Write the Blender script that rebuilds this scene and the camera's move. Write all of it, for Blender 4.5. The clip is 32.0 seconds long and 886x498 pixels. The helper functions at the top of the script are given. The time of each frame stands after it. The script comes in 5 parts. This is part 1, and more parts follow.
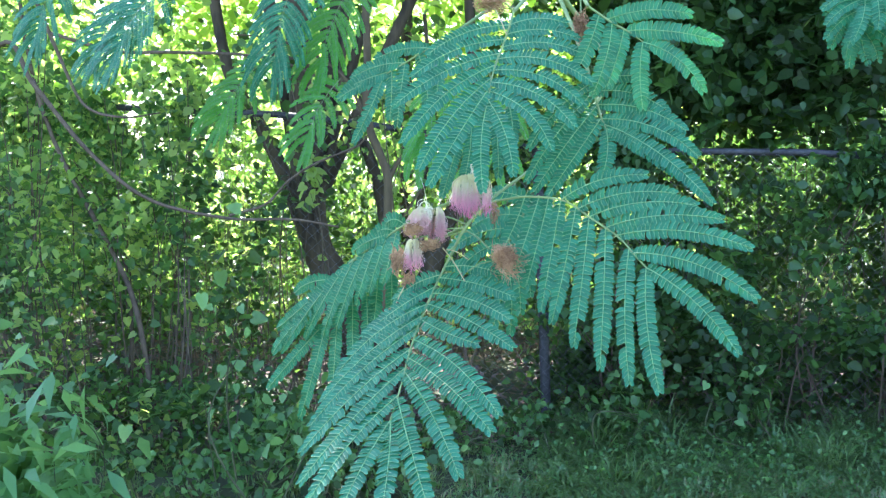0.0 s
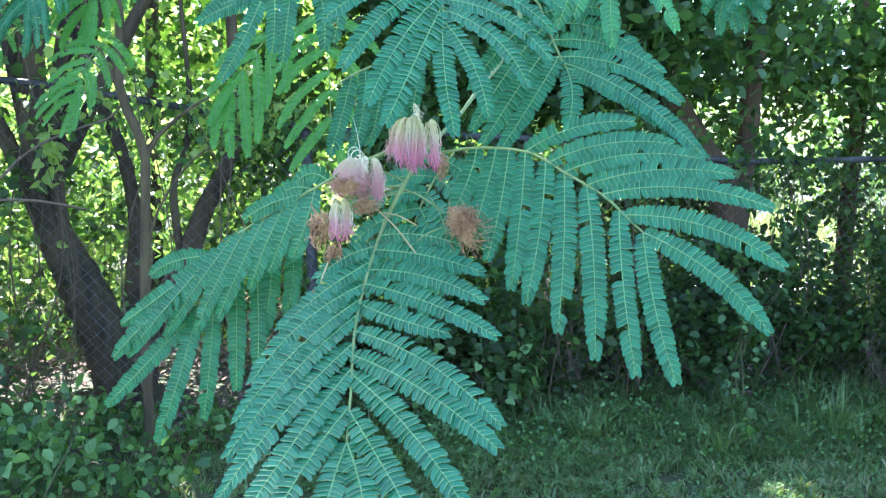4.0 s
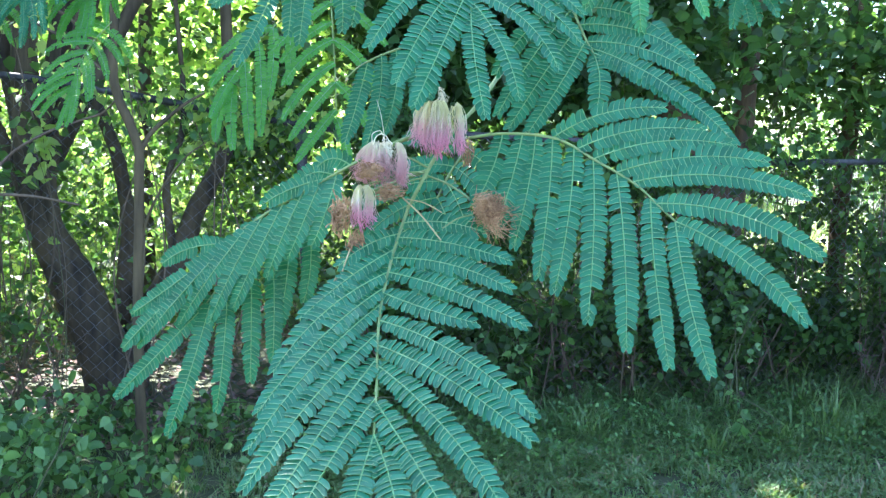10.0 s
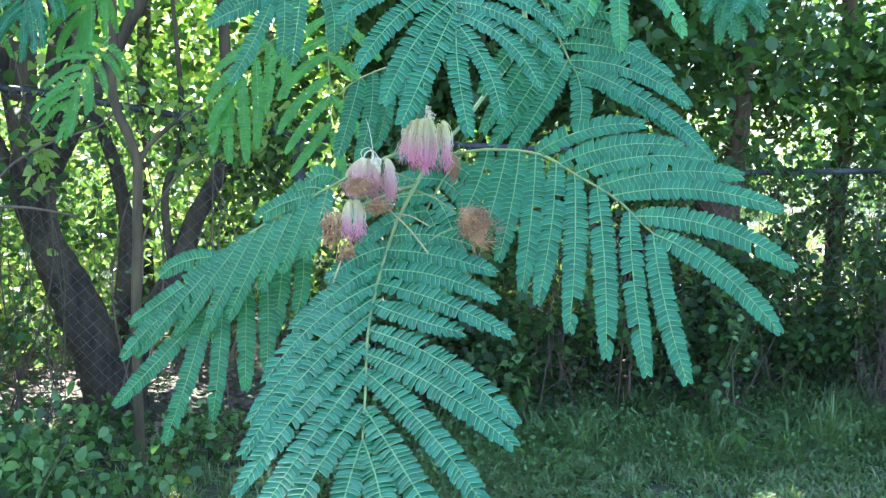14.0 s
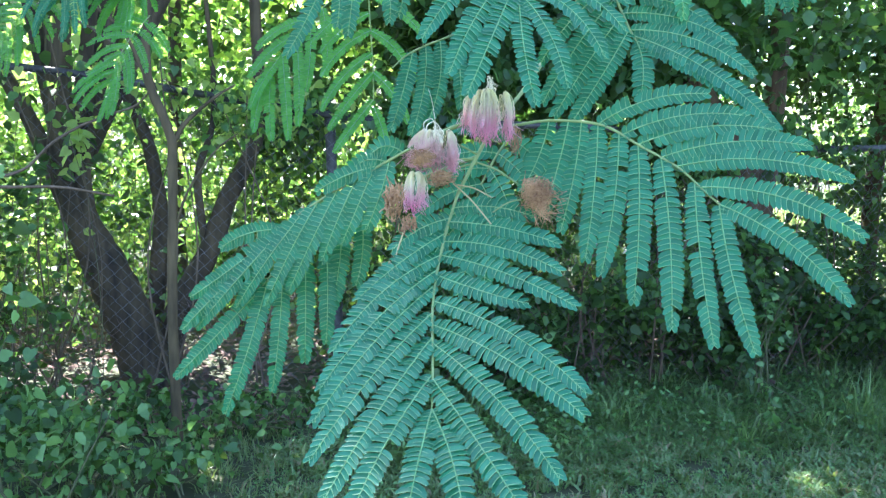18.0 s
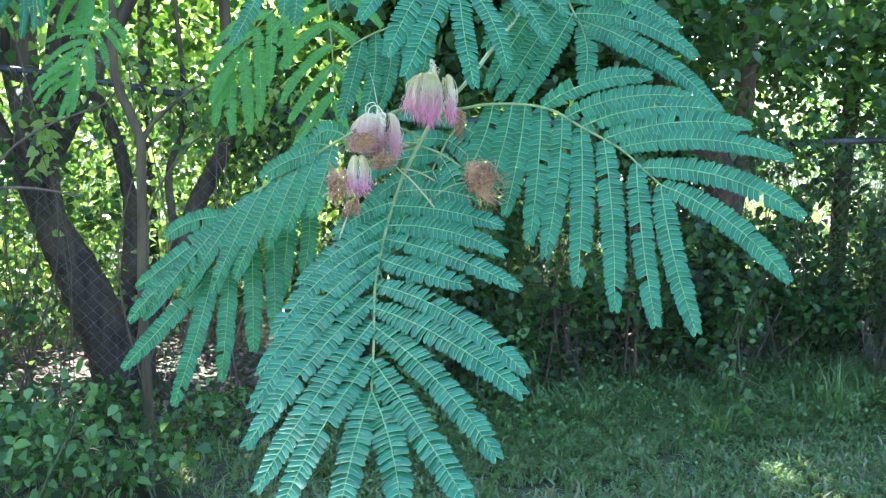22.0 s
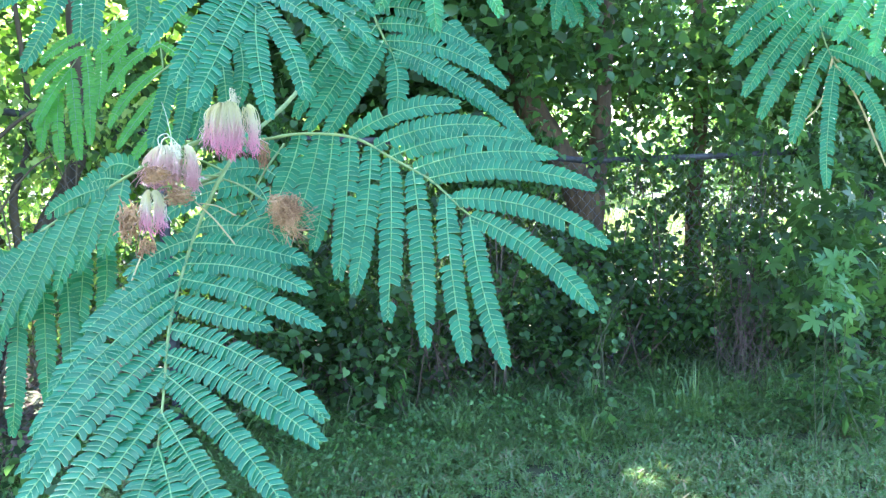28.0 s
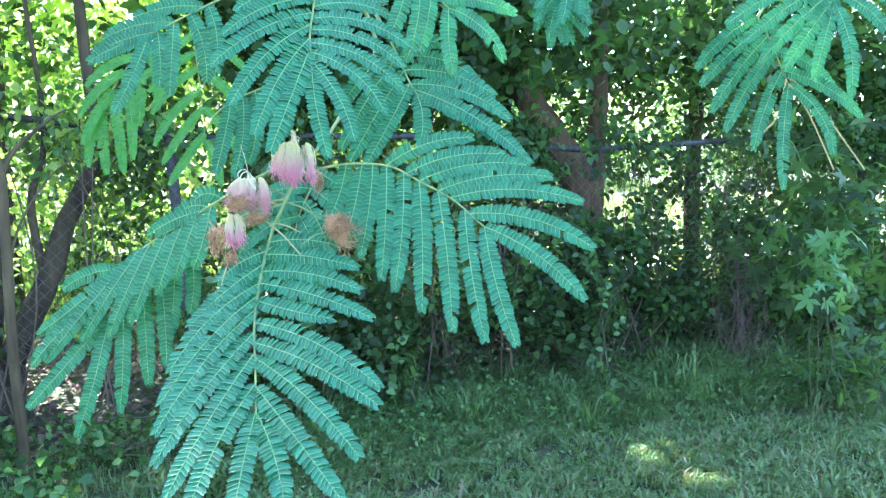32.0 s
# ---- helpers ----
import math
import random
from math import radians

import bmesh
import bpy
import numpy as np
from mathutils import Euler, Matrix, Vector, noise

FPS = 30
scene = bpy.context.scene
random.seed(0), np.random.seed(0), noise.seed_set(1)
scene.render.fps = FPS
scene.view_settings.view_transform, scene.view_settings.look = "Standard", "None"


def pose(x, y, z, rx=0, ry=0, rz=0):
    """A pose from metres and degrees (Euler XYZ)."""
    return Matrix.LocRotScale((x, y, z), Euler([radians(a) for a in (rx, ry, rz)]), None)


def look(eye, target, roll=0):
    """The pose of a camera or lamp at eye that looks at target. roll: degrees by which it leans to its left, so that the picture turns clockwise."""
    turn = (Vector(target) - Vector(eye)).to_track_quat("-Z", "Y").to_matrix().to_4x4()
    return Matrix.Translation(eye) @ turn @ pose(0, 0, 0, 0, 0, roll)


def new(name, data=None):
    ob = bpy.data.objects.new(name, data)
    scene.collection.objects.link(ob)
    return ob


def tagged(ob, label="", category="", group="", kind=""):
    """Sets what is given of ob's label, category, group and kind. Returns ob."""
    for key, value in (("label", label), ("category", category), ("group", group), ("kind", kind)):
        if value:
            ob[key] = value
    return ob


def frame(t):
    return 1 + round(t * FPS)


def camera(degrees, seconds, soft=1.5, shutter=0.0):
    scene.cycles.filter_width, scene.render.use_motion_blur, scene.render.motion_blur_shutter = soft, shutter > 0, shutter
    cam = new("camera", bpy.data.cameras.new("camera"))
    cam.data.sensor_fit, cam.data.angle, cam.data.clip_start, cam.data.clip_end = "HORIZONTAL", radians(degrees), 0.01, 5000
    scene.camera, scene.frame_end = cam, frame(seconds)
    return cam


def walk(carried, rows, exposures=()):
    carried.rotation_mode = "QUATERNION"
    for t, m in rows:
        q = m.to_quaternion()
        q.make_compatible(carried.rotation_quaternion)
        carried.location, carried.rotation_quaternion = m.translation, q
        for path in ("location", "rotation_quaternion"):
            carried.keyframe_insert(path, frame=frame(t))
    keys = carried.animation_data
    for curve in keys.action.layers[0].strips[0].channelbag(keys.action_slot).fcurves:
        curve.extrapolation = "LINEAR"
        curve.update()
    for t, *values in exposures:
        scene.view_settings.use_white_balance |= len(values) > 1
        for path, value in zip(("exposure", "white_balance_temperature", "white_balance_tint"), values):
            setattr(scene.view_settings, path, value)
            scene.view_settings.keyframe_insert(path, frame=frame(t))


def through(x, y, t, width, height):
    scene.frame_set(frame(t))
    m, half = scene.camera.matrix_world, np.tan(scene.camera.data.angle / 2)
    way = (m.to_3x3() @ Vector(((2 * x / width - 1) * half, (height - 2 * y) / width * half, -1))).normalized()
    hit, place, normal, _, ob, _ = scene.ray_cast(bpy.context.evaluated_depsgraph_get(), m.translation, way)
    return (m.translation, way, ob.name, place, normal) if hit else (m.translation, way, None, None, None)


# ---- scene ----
cam = camera(54.6, 32.0, soft=1.35)
PATH = [
    (0, (0.424, 0.047, 1.528), (0.253, 2.028, 1.31), -0.5),
    (0.5, (0.35, 0.101, 1.528), (0.301, 2.09, 1.317), -0.7),
    (1, (0.308, 0.141, 1.515), (0.423, 2.126, 1.298), 0.2),
    (1.5, (0.304, 0.171, 1.505), (0.546, 2.142, 1.266), 0.9),
    (2, (0.302, 0.2, 1.505), (0.626, 2.158, 1.259), 0.3),
    (2.5, (0.291, 0.222, 1.499), (0.678, 2.168, 1.253), -0.2),
    (4.5, (0.262, 0.23, 1.49), (0.691, 2.167, 1.244), 1.1),
    (5, (0.258, 0.235, 1.489), (0.665, 2.176, 1.235), 1.1),
    (5.5, (0.256, 0.244, 1.488), (0.64, 2.19, 1.231), 0.9),
    (6, (0.251, 0.253, 1.482), (0.634, 2.2, 1.229), 1.2),
    (6.5, (0.255, 0.251, 1.483), (0.658, 2.193, 1.231), 1.1),
    (7, (0.252, 0.249, 1.483), (0.667, 2.189, 1.226), 1.2),
    (7.5, (0.244, 0.247, 1.478), (0.661, 2.186, 1.221), 1.6),
    (8, (0.239, 0.247, 1.476), (0.659, 2.186, 1.222), 1.7),
    (8.5, (0.239, 0.253, 1.477), (0.66, 2.192, 1.229), 1.9),
    (9, (0.243, 0.254, 1.476), (0.669, 2.192, 1.23), 1.9),
    (9.5, (0.248, 0.249, 1.477), (0.686, 2.185, 1.233), 1.7),
    (10, (0.247, 0.251, 1.479), (0.696, 2.185, 1.237), 1.5),
    (10.5, (0.25, 0.252, 1.48), (0.708, 2.184, 1.241), 1.5),
    (11, (0.245, 0.244, 1.483), (0.709, 2.175, 1.251), 1.7),
    (11.5, (0.246, 0.243, 1.481), (0.718, 2.172, 1.248), 1.6),
    (12, (0.239, 0.235, 1.488), (0.713, 2.165, 1.266), 1.6),
    (12.5, (0.237, 0.239, 1.483), (0.704, 2.172, 1.271), 1.6),
    (13, (0.245, 0.231, 1.486), (0.713, 2.165, 1.284), 1.4),
    (13.5, (0.249, 0.221, 1.485), (0.709, 2.157, 1.281), 1.3),
    (15.5, (0.26, 0.259, 1.481), (0.686, 2.192, 1.193), 1.1),
    (16, (0.267, 0.255, 1.481), (0.678, 2.191, 1.193), 0.9),
    (16.5, (0.262, 0.252, 1.476), (0.652, 2.192, 1.189), 1.6),
    (17, (0.251, 0.241, 1.476), (0.623, 2.185, 1.194), 1.9),
    (17.5, (0.24, 0.234, 1.477), (0.615, 2.179, 1.202), 1.2),
    (18, (0.225, 0.233, 1.477), (0.616, 2.177, 1.21), 1.0),
    (18.5, (0.231, 0.225, 1.48), (0.651, 2.164, 1.227), 0.6),
    (19, (0.244, 0.229, 1.48), (0.691, 2.163, 1.234), 0.2),
    (19.5, (0.241, 0.234, 1.475), (0.697, 2.166, 1.233), 0.4),
    (20, (0.237, 0.228, 1.473), (0.683, 2.162, 1.229), 0.5),
    (20.5, (0.241, 0.231, 1.468), (0.683, 2.165, 1.215), 0.6),
    (21, (0.245, 0.23, 1.468), (0.683, 2.164, 1.206), 0.8),
    (21.5, (0.25, 0.225, 1.469), (0.687, 2.159, 1.204), 0.6),
    (22, (0.249, 0.228, 1.466), (0.69, 2.16, 1.198), 0.5),
    (22.5, (0.243, 0.215, 1.474), (0.682, 2.15, 1.225), 0.4),
    (23, (0.24, 0.208, 1.474), (0.677, 2.147, 1.253), 0.4),
    (23.5, (0.233, 0.206, 1.475), (0.677, 2.146, 1.271), 0.7),
    (24, (0.222, 0.196, 1.476), (0.677, 2.135, 1.291), 1.0),
    (24.5, (0.225, 0.189, 1.476), (0.682, 2.126, 1.283), 1.2),
    (26.5, (0.262, 0.207, 1.471), (0.785, 2.125, 1.25), -1.2),
    (27, (0.267, 0.211, 1.475), (0.854, 2.11, 1.252), -1.0),
    (27.5, (0.294, 0.23, 1.473), (0.967, 2.1, 1.246), -0.3),
    (28, (0.301, 0.236, 1.476), (1.018, 2.089, 1.248), -0.0),
    (28.5, (0.307, 0.22, 1.484), (0.976, 2.092, 1.265), 0.6),
    (29, (0.3, 0.221, 1.479), (0.89, 2.118, 1.252), 1.1),
    (29.5, (0.284, 0.227, 1.474), (0.843, 2.129, 1.211), 1.8),
    (30, (0.277, 0.235, 1.474), (0.851, 2.132, 1.203), 1.4),
    (30.5, (0.261, 0.248, 1.488), (0.885, 2.133, 1.251), 1.6),
    (31, (0.255, 0.202, 1.502), (0.896, 2.082, 1.267), 2.0),
    (31.5, (0.239, 0.137, 1.511), (0.898, 2.011, 1.273), 0.2),
    (32, (0.231, 0.1, 1.509), (0.942, 1.952, 1.253), -1.5),
]
walk(cam, [(t, look(eye, target, roll)) for t, eye, target, roll in PATH],
     exposures=[(0, 3.02, 5650, 18.5), (2, 2.98, 5650, 18), (12, 3.0, 5620, 19.5), (24, 3.03, 5620, 20), (27, 3.07, 5650, 17.5), (28, 3.47, 5620, 17.5), (32, 3.45, 5560, 16.5)])

# ---- light ----
SUN_ELEVATION, SUN_AZIMUTH = radians(52), radians(-22)   # azimuth from +y towards +x
world = bpy.data.worlds.new("sky")
scene.world = world
world.use_nodes = True
sky = world.node_tree.nodes.new("ShaderNodeTexSky")
sky.sky_type, sky.sun_disc = "NISHITA", False
sky.sun_elevation, sky.sun_rotation = SUN_ELEVATION, SUN_AZIMUTH
sky.air_density, sky.dust_density = 1.0, 1.5
world.node_tree.links.new(sky.outputs[0], world.node_tree.nodes["Background"].inputs[0])
world.node_tree.nodes["Background"].inputs[1].default_value = 0.12
sun = new("sun", bpy.data.lights.new("sun", "SUN"))
sun.data.energy, sun.data.angle, sun.data.color = 5.0, radians(0.6), (1.0, 0.93, 0.8)
sun.matrix_world = look((0, 0, 0), (-math.sin(SUN_AZIMUTH) * math.cos(SUN_ELEVATION),
                                    -math.cos(SUN_AZIMUTH) * math.cos(SUN_ELEVATION), -math.sin(SUN_ELEVATION)))
rng = np.random.default_rng(7)


# ---- materials ----
def material(name):
    m = bpy.data.materials.new(name)
    m.use_nodes = True
    return m, m.node_tree.nodes, m.node_tree.links, m.node_tree.nodes["Principled BSDF"]


def leaf_material(name, low, high, through=0.4, glow=(0.35, 0.55, 0.06), gloss=0.45, scale=60.0, shine=0.4):
    """A leaf blade: colour varies from leaf to leaf and over the blade; part of the light passes through it."""
    m, n, l, b = material(name)
    geo = n.new("ShaderNodeNewGeometry")
    ramp = n.new("ShaderNodeMix")
    ramp.data_type = "RGBA"
    ramp.inputs[6].default_value, ramp.inputs[7].default_value = (*low, 1), (*high, 1)
    tex = n.new("ShaderNodeTexNoise")
    tex.inputs["Scale"].default_value, tex.inputs["Detail"].default_value = scale, 3
    coord = n.new("ShaderNodeTexCoord")
    l.new(coord.outputs["Object"], tex.inputs["Vector"])
    mixed = n.new("ShaderNodeMath")
    mixed.operation = "MULTIPLY_ADD"
    mixed.inputs[1].default_value = 0.6
    l.new(geo.outputs["Random Per Island"], mixed.inputs[0])
    shift = n.new("ShaderNodeMath")
    shift.operation = "MULTIPLY"
    shift.inputs[1].default_value = 0.4
    l.new(tex.outputs["Fac"], shift.inputs[0])
    l.new(shift.outputs[0], mixed.inputs[2])
    l.new(mixed.outputs[0], ramp.inputs[0])
    l.new(ramp.outputs[2], b.inputs["Base Color"])
    b.inputs["Roughness"].default_value = gloss
    b.inputs["Specular IOR Level"].default_value = shine
    thin = n.new("ShaderNodeBsdfTranslucent")
    tint = n.new("ShaderNodeMix")
    tint.data_type = "RGBA"
    tint.inputs[6].default_value = (*glow, 1)
    tint.inputs[7].default_value = (glow[0] * 1.5, glow[1] * 1.25, glow[2], 1)
    l.new(mixed.outputs[0], tint.inputs[0])
    l.new(tint.outputs[2], thin.inputs["Color"])
    both = n.new("ShaderNodeMixShader")
    both.inputs[0].default_value = through
    l.new(b.outputs[0], both.inputs[1])
    l.new(thin.outputs[0], both.inputs[2])
    l.new(both.outputs[0], n["Material Output"].inputs["Surface"])
    return m


def rough_material(name, low, high, scale=20.0, stretch=(1, 1, 1), bump=0.4, rough=0.85, metal=0.0):
    m, n, l, b = material(name)
    coord, place = n.new("ShaderNodeTexCoord"), n.new("ShaderNodeMapping")
    place.inputs["Scale"].default_value = stretch
    l.new(coord.outputs["Object"], place.inputs["Vector"])
    fine, broad = n.new("ShaderNodeTexNoise"), n.new("ShaderNodeTexNoise")
    fine.inputs["Scale"].default_value, fine.inputs["Detail"].default_value = scale, 8
    broad.inputs["Scale"].default_value, broad.inputs["Detail"].default_value = scale * 0.13, 3
    l.new(place.outputs[0], fine.inputs["Vector"])
    l.new(coord.outputs["Object"], broad.inputs["Vector"])
    add = n.new("ShaderNodeMath")
    add.operation = "MULTIPLY_ADD"
    add.inputs[1].default_value = 0.5
    l.new(broad.outputs["Fac"], add.inputs[0])
    half = n.new("ShaderNodeMath")
    half.operation = "MULTIPLY"
    half.inputs[1].default_value = 0.5
    l.new(fine.outputs["Fac"], half.inputs[0])
    l.new(half.outputs[0], add.inputs[2])
    ramp = n.new("ShaderNodeValToRGB")
    ramp.color_ramp.elements[0].position, ramp.color_ramp.elements[1].position = 0.35, 0.65
    ramp.color_ramp.elements[0].color, ramp.color_ramp.elements[1].color = (*low, 1), (*high, 1)
    l.new(add.outputs[0], ramp.inputs[0])
    l.new(ramp.outputs[0], b.inputs["Base Color"])
    bumper = n.new("ShaderNodeBump")
    bumper.inputs["Strength"].default_value, bumper.inputs["Distance"].default_value = bump, 0.01
    l.new(fine.outputs["Fac"], bumper.inputs["Height"])
    l.new(bumper.outputs[0], b.inputs["Normal"])
    b.inputs["Roughness"].default_value, b.inputs["Metallic"].default_value = rough, metal
    return m


PALE_BARK = rough_material("smooth_olive_bark", (0.040, 0.030, 0.012), (0.13, 0.100, 0.046), 30.0, (1, 1, 0.18), 0.5)
STALK = rough_material("green_brown_stalk", (0.04, 0.05, 0.02), (0.10, 0.11, 0.045), 60.0, bump=0.1)
SOIL = rough_material("soil_and_turf", (0.035, 0.05, 0.02), (0.09, 0.10, 0.045), 9.0)
BARK = rough_material("dark_brown_bark", (0.017, 0.013, 0.006), (0.105, 0.080, 0.040), 26.0, (1, 1, 0.18), 0.8)
BARK_RED = rough_material("red_brown_bark", (0.032, 0.020, 0.008), (0.145, 0.092, 0.042), 24.0, (1, 1, 0.2), 0.8)
TWIG = rough_material("twig_bark", (0.06, 0.044, 0.028), (0.16, 0.12, 0.075), 60.0, (1, 1, 0.3), 0.4)
DEAD_VINE = rough_material("dry_vine", (0.05, 0.034, 0.028), (0.18, 0.13, 0.10), 60.0, (1, 1, 0.3), 0.4)
STEEL = rough_material("weathered_galvanised_steel", (0.022, 0.023, 0.024), (0.075, 0.076, 0.077), 50.0, rough=0.65, metal=0.2, bump=0.15)
WIRE = rough_material("dull_zinc_wire", (0.07, 0.072, 0.075), (0.17, 0.175, 0.18), 60.0, rough=0.6, metal=0.2, bump=0.1)
# leaf colour darkened to stand for the shade under the canopy
LEAF_SHADE_TONE = leaf_material("shade_tone_leaf", (0.007, 0.018, 0.007), (0.032, 0.066, 0.023), 0.28, (0.16, 0.34, 0.06), 0.5, shine=0.25)
LEAF_MID = leaf_material("shrub_leaf", (0.024, 0.068, 0.024), (0.066, 0.150, 0.048), 0.35, (0.22, 0.48, 0.08), 0.38)
# leaf colour raised to carry the sun's brightness
LEAF_SUN_TONE = leaf_material("sun_tone_leaf", (0.12, 0.22, 0.05), (0.36, 0.46, 0.16), 0.55, (0.46, 0.70, 0.16))
LEAF_PALE = leaf_material("pale_star_leaf", (0.05, 0.16, 0.06), (0.12, 0.28, 0.10), 0.35, (0.28, 0.55, 0.14))
LEAF_STAR = leaf_material("star_leaf", (0.018, 0.07, 0.024), (0.20, 0.37, 0.12), 0.3, (0.22, 0.5, 0.1))
RANK_GRASS = leaf_material("rank_grass_blade", (0.016, 0.055, 0.018), (0.22, 0.35, 0.125), 0.3, (0.3, 0.5, 0.1), 0.3)
GRASS = leaf_material("grass_blade", (0.018, 0.054, 0.020), (0.26, 0.37, 0.16), 0.3, (0.35, 0.55, 0.12), 0.35)
STRAW = leaf_material("dry_grass_blade", (0.20, 0.18, 0.09), (0.36, 0.32, 0.18), 0.3, (0.4, 0.35, 0.15))


# ---- builders ----
def mesh_from(name, verts, faces, mats, index=None, smooth=False):
    me = bpy.data.meshes.new(name)
    me.from_pydata([tuple(v) for v in verts], [], faces)
    for m in mats:
        me.materials.append(m)
    if index is not None:
        me.polygons.foreach_set("material_index", index)
    if smooth:
        me.polygons.foreach_set("use_smooth", [True] * len(me.polygons))
    me.update()
    return me


def fast_mesh(name, verts, quads, mats, index=None):
    """A mesh of four-cornered faces out of arrays."""
    me = bpy.data.meshes.new(name)
    me.vertices.add(len(verts))
    me.vertices.foreach_set("co", np.asarray(verts, np.float32).ravel())
    me.loops.add(quads.size)
    me.loops.foreach_set("vertex_index", quads.ravel().astype(np.int32))
    me.polygons.add(len(quads))
    me.polygons.foreach_set("loop_start", np.arange(0, quads.size, 4, dtype=np.int32))
    if index is not None:
        me.polygons.foreach_set("material_index", np.asarray(index, np.int32))
    for m in mats:
        me.materials.append(m)
    me.update(calc_edges=True)
    return me


def thing(name, label, category, at=(0, 0, 0), group="", kind=""):
    ob = tagged(new(name), label, category, group, kind)
    ob.location = at
    return ob


def part_of(parent, name, me, label=""):
    """A mesh in world places, hung under its thing."""
    ob = new(name, me)
    ob.parent = parent
    base, up = Vector((0, 0, 0)), parent
    while up:
        base += up.location
        up = up.parent
    ob.matrix_parent_inverse = Matrix.Translation(-base)
    return tagged(ob, label)


def smooth_line(points, steps=8):
    """A line that glides through the points (Catmull-Rom)."""
    p = np.array(points, float)
    p = np.vstack([2 * p[0] - p[1], p, 2 * p[-1] - p[-2]])
    out = []
    for a, b, c, d in zip(p, p[1:], p[2:], p[3:]):
        for u in np.arange(steps) / steps:
            out.append(0.5 * (2 * b + (c - a) * u + (2 * a - 5 * b + 4 * c - d) * u * u + (3 * b - a - 3 * c + d) * u ** 3))
    out.append(p[-2])
    return np.array(out)


def tube(points, radii, sides=8, rough=0.0, seed=0):
    """Verts and quads of a tapered, slightly uneven round stem along a line."""
    p = np.asarray(points, float)
    r = np.interp(np.linspace(0, 1, len(p)), np.linspace(0, 1, len(radii)), radii)
    dice = np.random.default_rng(seed)
    tangent = np.gradient(p, axis=0)
    tangent /= np.linalg.norm(tangent, axis=1)[:, None] + 1e-9
    ref = np.array([0.31, 0.95, 0.05]) if abs(tangent[0][1]) < 0.8 else np.array([1.0, 0.1, 0.1])
    side = np.cross(tangent, ref)
    side /= np.linalg.norm(side, axis=1)[:, None] + 1e-9
    other = np.cross(tangent, side)
    a = np.linspace(0, 2 * np.pi, sides, endpoint=False)
    wob = 1 + rough * dice.standard_normal((len(p), sides))
    ring = p[:, None] + r[:, None, None] * wob[..., None] * (np.cos(a)[None, :, None] * side[:, None] + np.sin(a)[None, :, None] * other[:, None])
    k = np.arange(len(p) - 1)[:, None] * sides
    j = np.arange(sides)[None]
    quads = np.stack([k + j, k + (j + 1) % sides, k + sides + (j + 1) % sides, k + sides + j], -1).reshape(-1, 4)
    return ring.reshape(-1, 3), quads


def joined(pieces):
    verts, quads, base = [], [], 0
    for v, q in pieces:
        verts.append(v)
        quads.append(q + base)
        base += len(v)
    return np.vstack(verts), np.vstack(quads)


OVATE = (np.array([(0, 0, 0), (0.25, 0.34, 0.07), (0.62, 0.29, 0.06), (1, 0, -0.08), (0.62, -0.29, 0.06), (0.25, -0.34, 0.07)]),
         np.array([(0, 3, 2, 1), (0, 5, 4, 3)]))
SLIM = (np.array([(0, 0, 0), (0.4, 0.13, 0.03), (1, 0, -0.15), (0.4, -0.13, 0.03), (0.5, 0, 0)]),
        np.array([(0, 4, 2, 1), (0, 3, 2, 4)]))
HEART = (np.array([(0.06, 0, 0), (0.36, 0, -0.03), (0.70, 0, -0.05), (1, 0, -0.14), (-0.06, 0.16, 0.04), (0.02, 0.36, 0.05), (0.30, 0.41, 0.05), (0.66, 0.25, 0.01), (-0.06, -0.16, 0.04), (0.02, -0.36, 0.05), (0.30, -0.41, 0.05), (0.66, -0.25, 0.01)]),
         np.array([(0, 6, 5, 4), (0, 1, 7, 6), (1, 2, 3, 7), (0, 8, 9, 10), (0, 10, 11, 1), (1, 11, 3, 2)]))
QUAD = (np.array([(0, 0, 0), (0.45, 0.34, 0.05), (1, 0, -0.06), (0.45, -0.34, 0.05)]), np.array([(0, 3, 2, 1)]))


def star_shape():
    """A leaf of five pointed lobes, each widest at its middle."""
    v, f = [(0.38, 0, 0.02)], []
    for ang, reach in ((-112, 0.46), (-56, 0.60), (0, 0.64), (56, 0.60), (112, 0.46)):
        i, a = len(v), radians(ang)
        for turn, r, z in ((-0.49, 0.19, 0.02), (-0.37, 0.56 * reach, 0.01), (0, reach, -0.06), (0.37, 0.56 * reach, 0.01), (0.49, 0.19, 0.02)):
            v.append((0.38 + r * math.cos(a + turn), r * math.sin(a + turn), z))
        f += [(0, i, i + 1, i + 2), (0, i + 2, i + 3, i + 4)]
    return np.array(v), np.array(f)


STAR = star_shape()


def scatter(places, sizes, shape, droop=0.3, spread=0.7, dice=rng, flat=False):
    """Leaves of one shape at the places, each turned its own way. Returns verts and quads."""
    base, quads = shape
    n = len(places)
    yaw = dice.uniform(0, 2 * np.pi, n)
    pitch = dice.normal(droop, spread * 0.6, n)
    roll = dice.normal(0, spread, n)
    cy, sy, cp, sp, cr, sr = np.cos(yaw), np.sin(yaw), np.cos(pitch), np.sin(pitch), np.cos(roll), np.sin(roll)
    x = np.stack([cy * cp, sy * cp, -sp], -1)
    y0, z0 = np.stack([-sy, cy, 0 * cy], -1), np.stack([cy * sp, sy * sp, cp], -1)
    y = y0 * cr[:, None] + z0 * sr[:, None]
    z = z0 * cr[:, None] - y0 * sr[:, None]
    s = np.asarray(sizes)[:, None, None]
    verts = np.asarray(places)[:, None] + s * (base[None, :, :1] * x[:, None] + base[None, :, 1:2] * y[:, None] + base[None, :, 2:] * z[:, None])
    q = quads[None] + (np.arange(n) * len(base))[:, None, None]
    return verts.reshape(-1, 3), q.reshape(-1, 4)


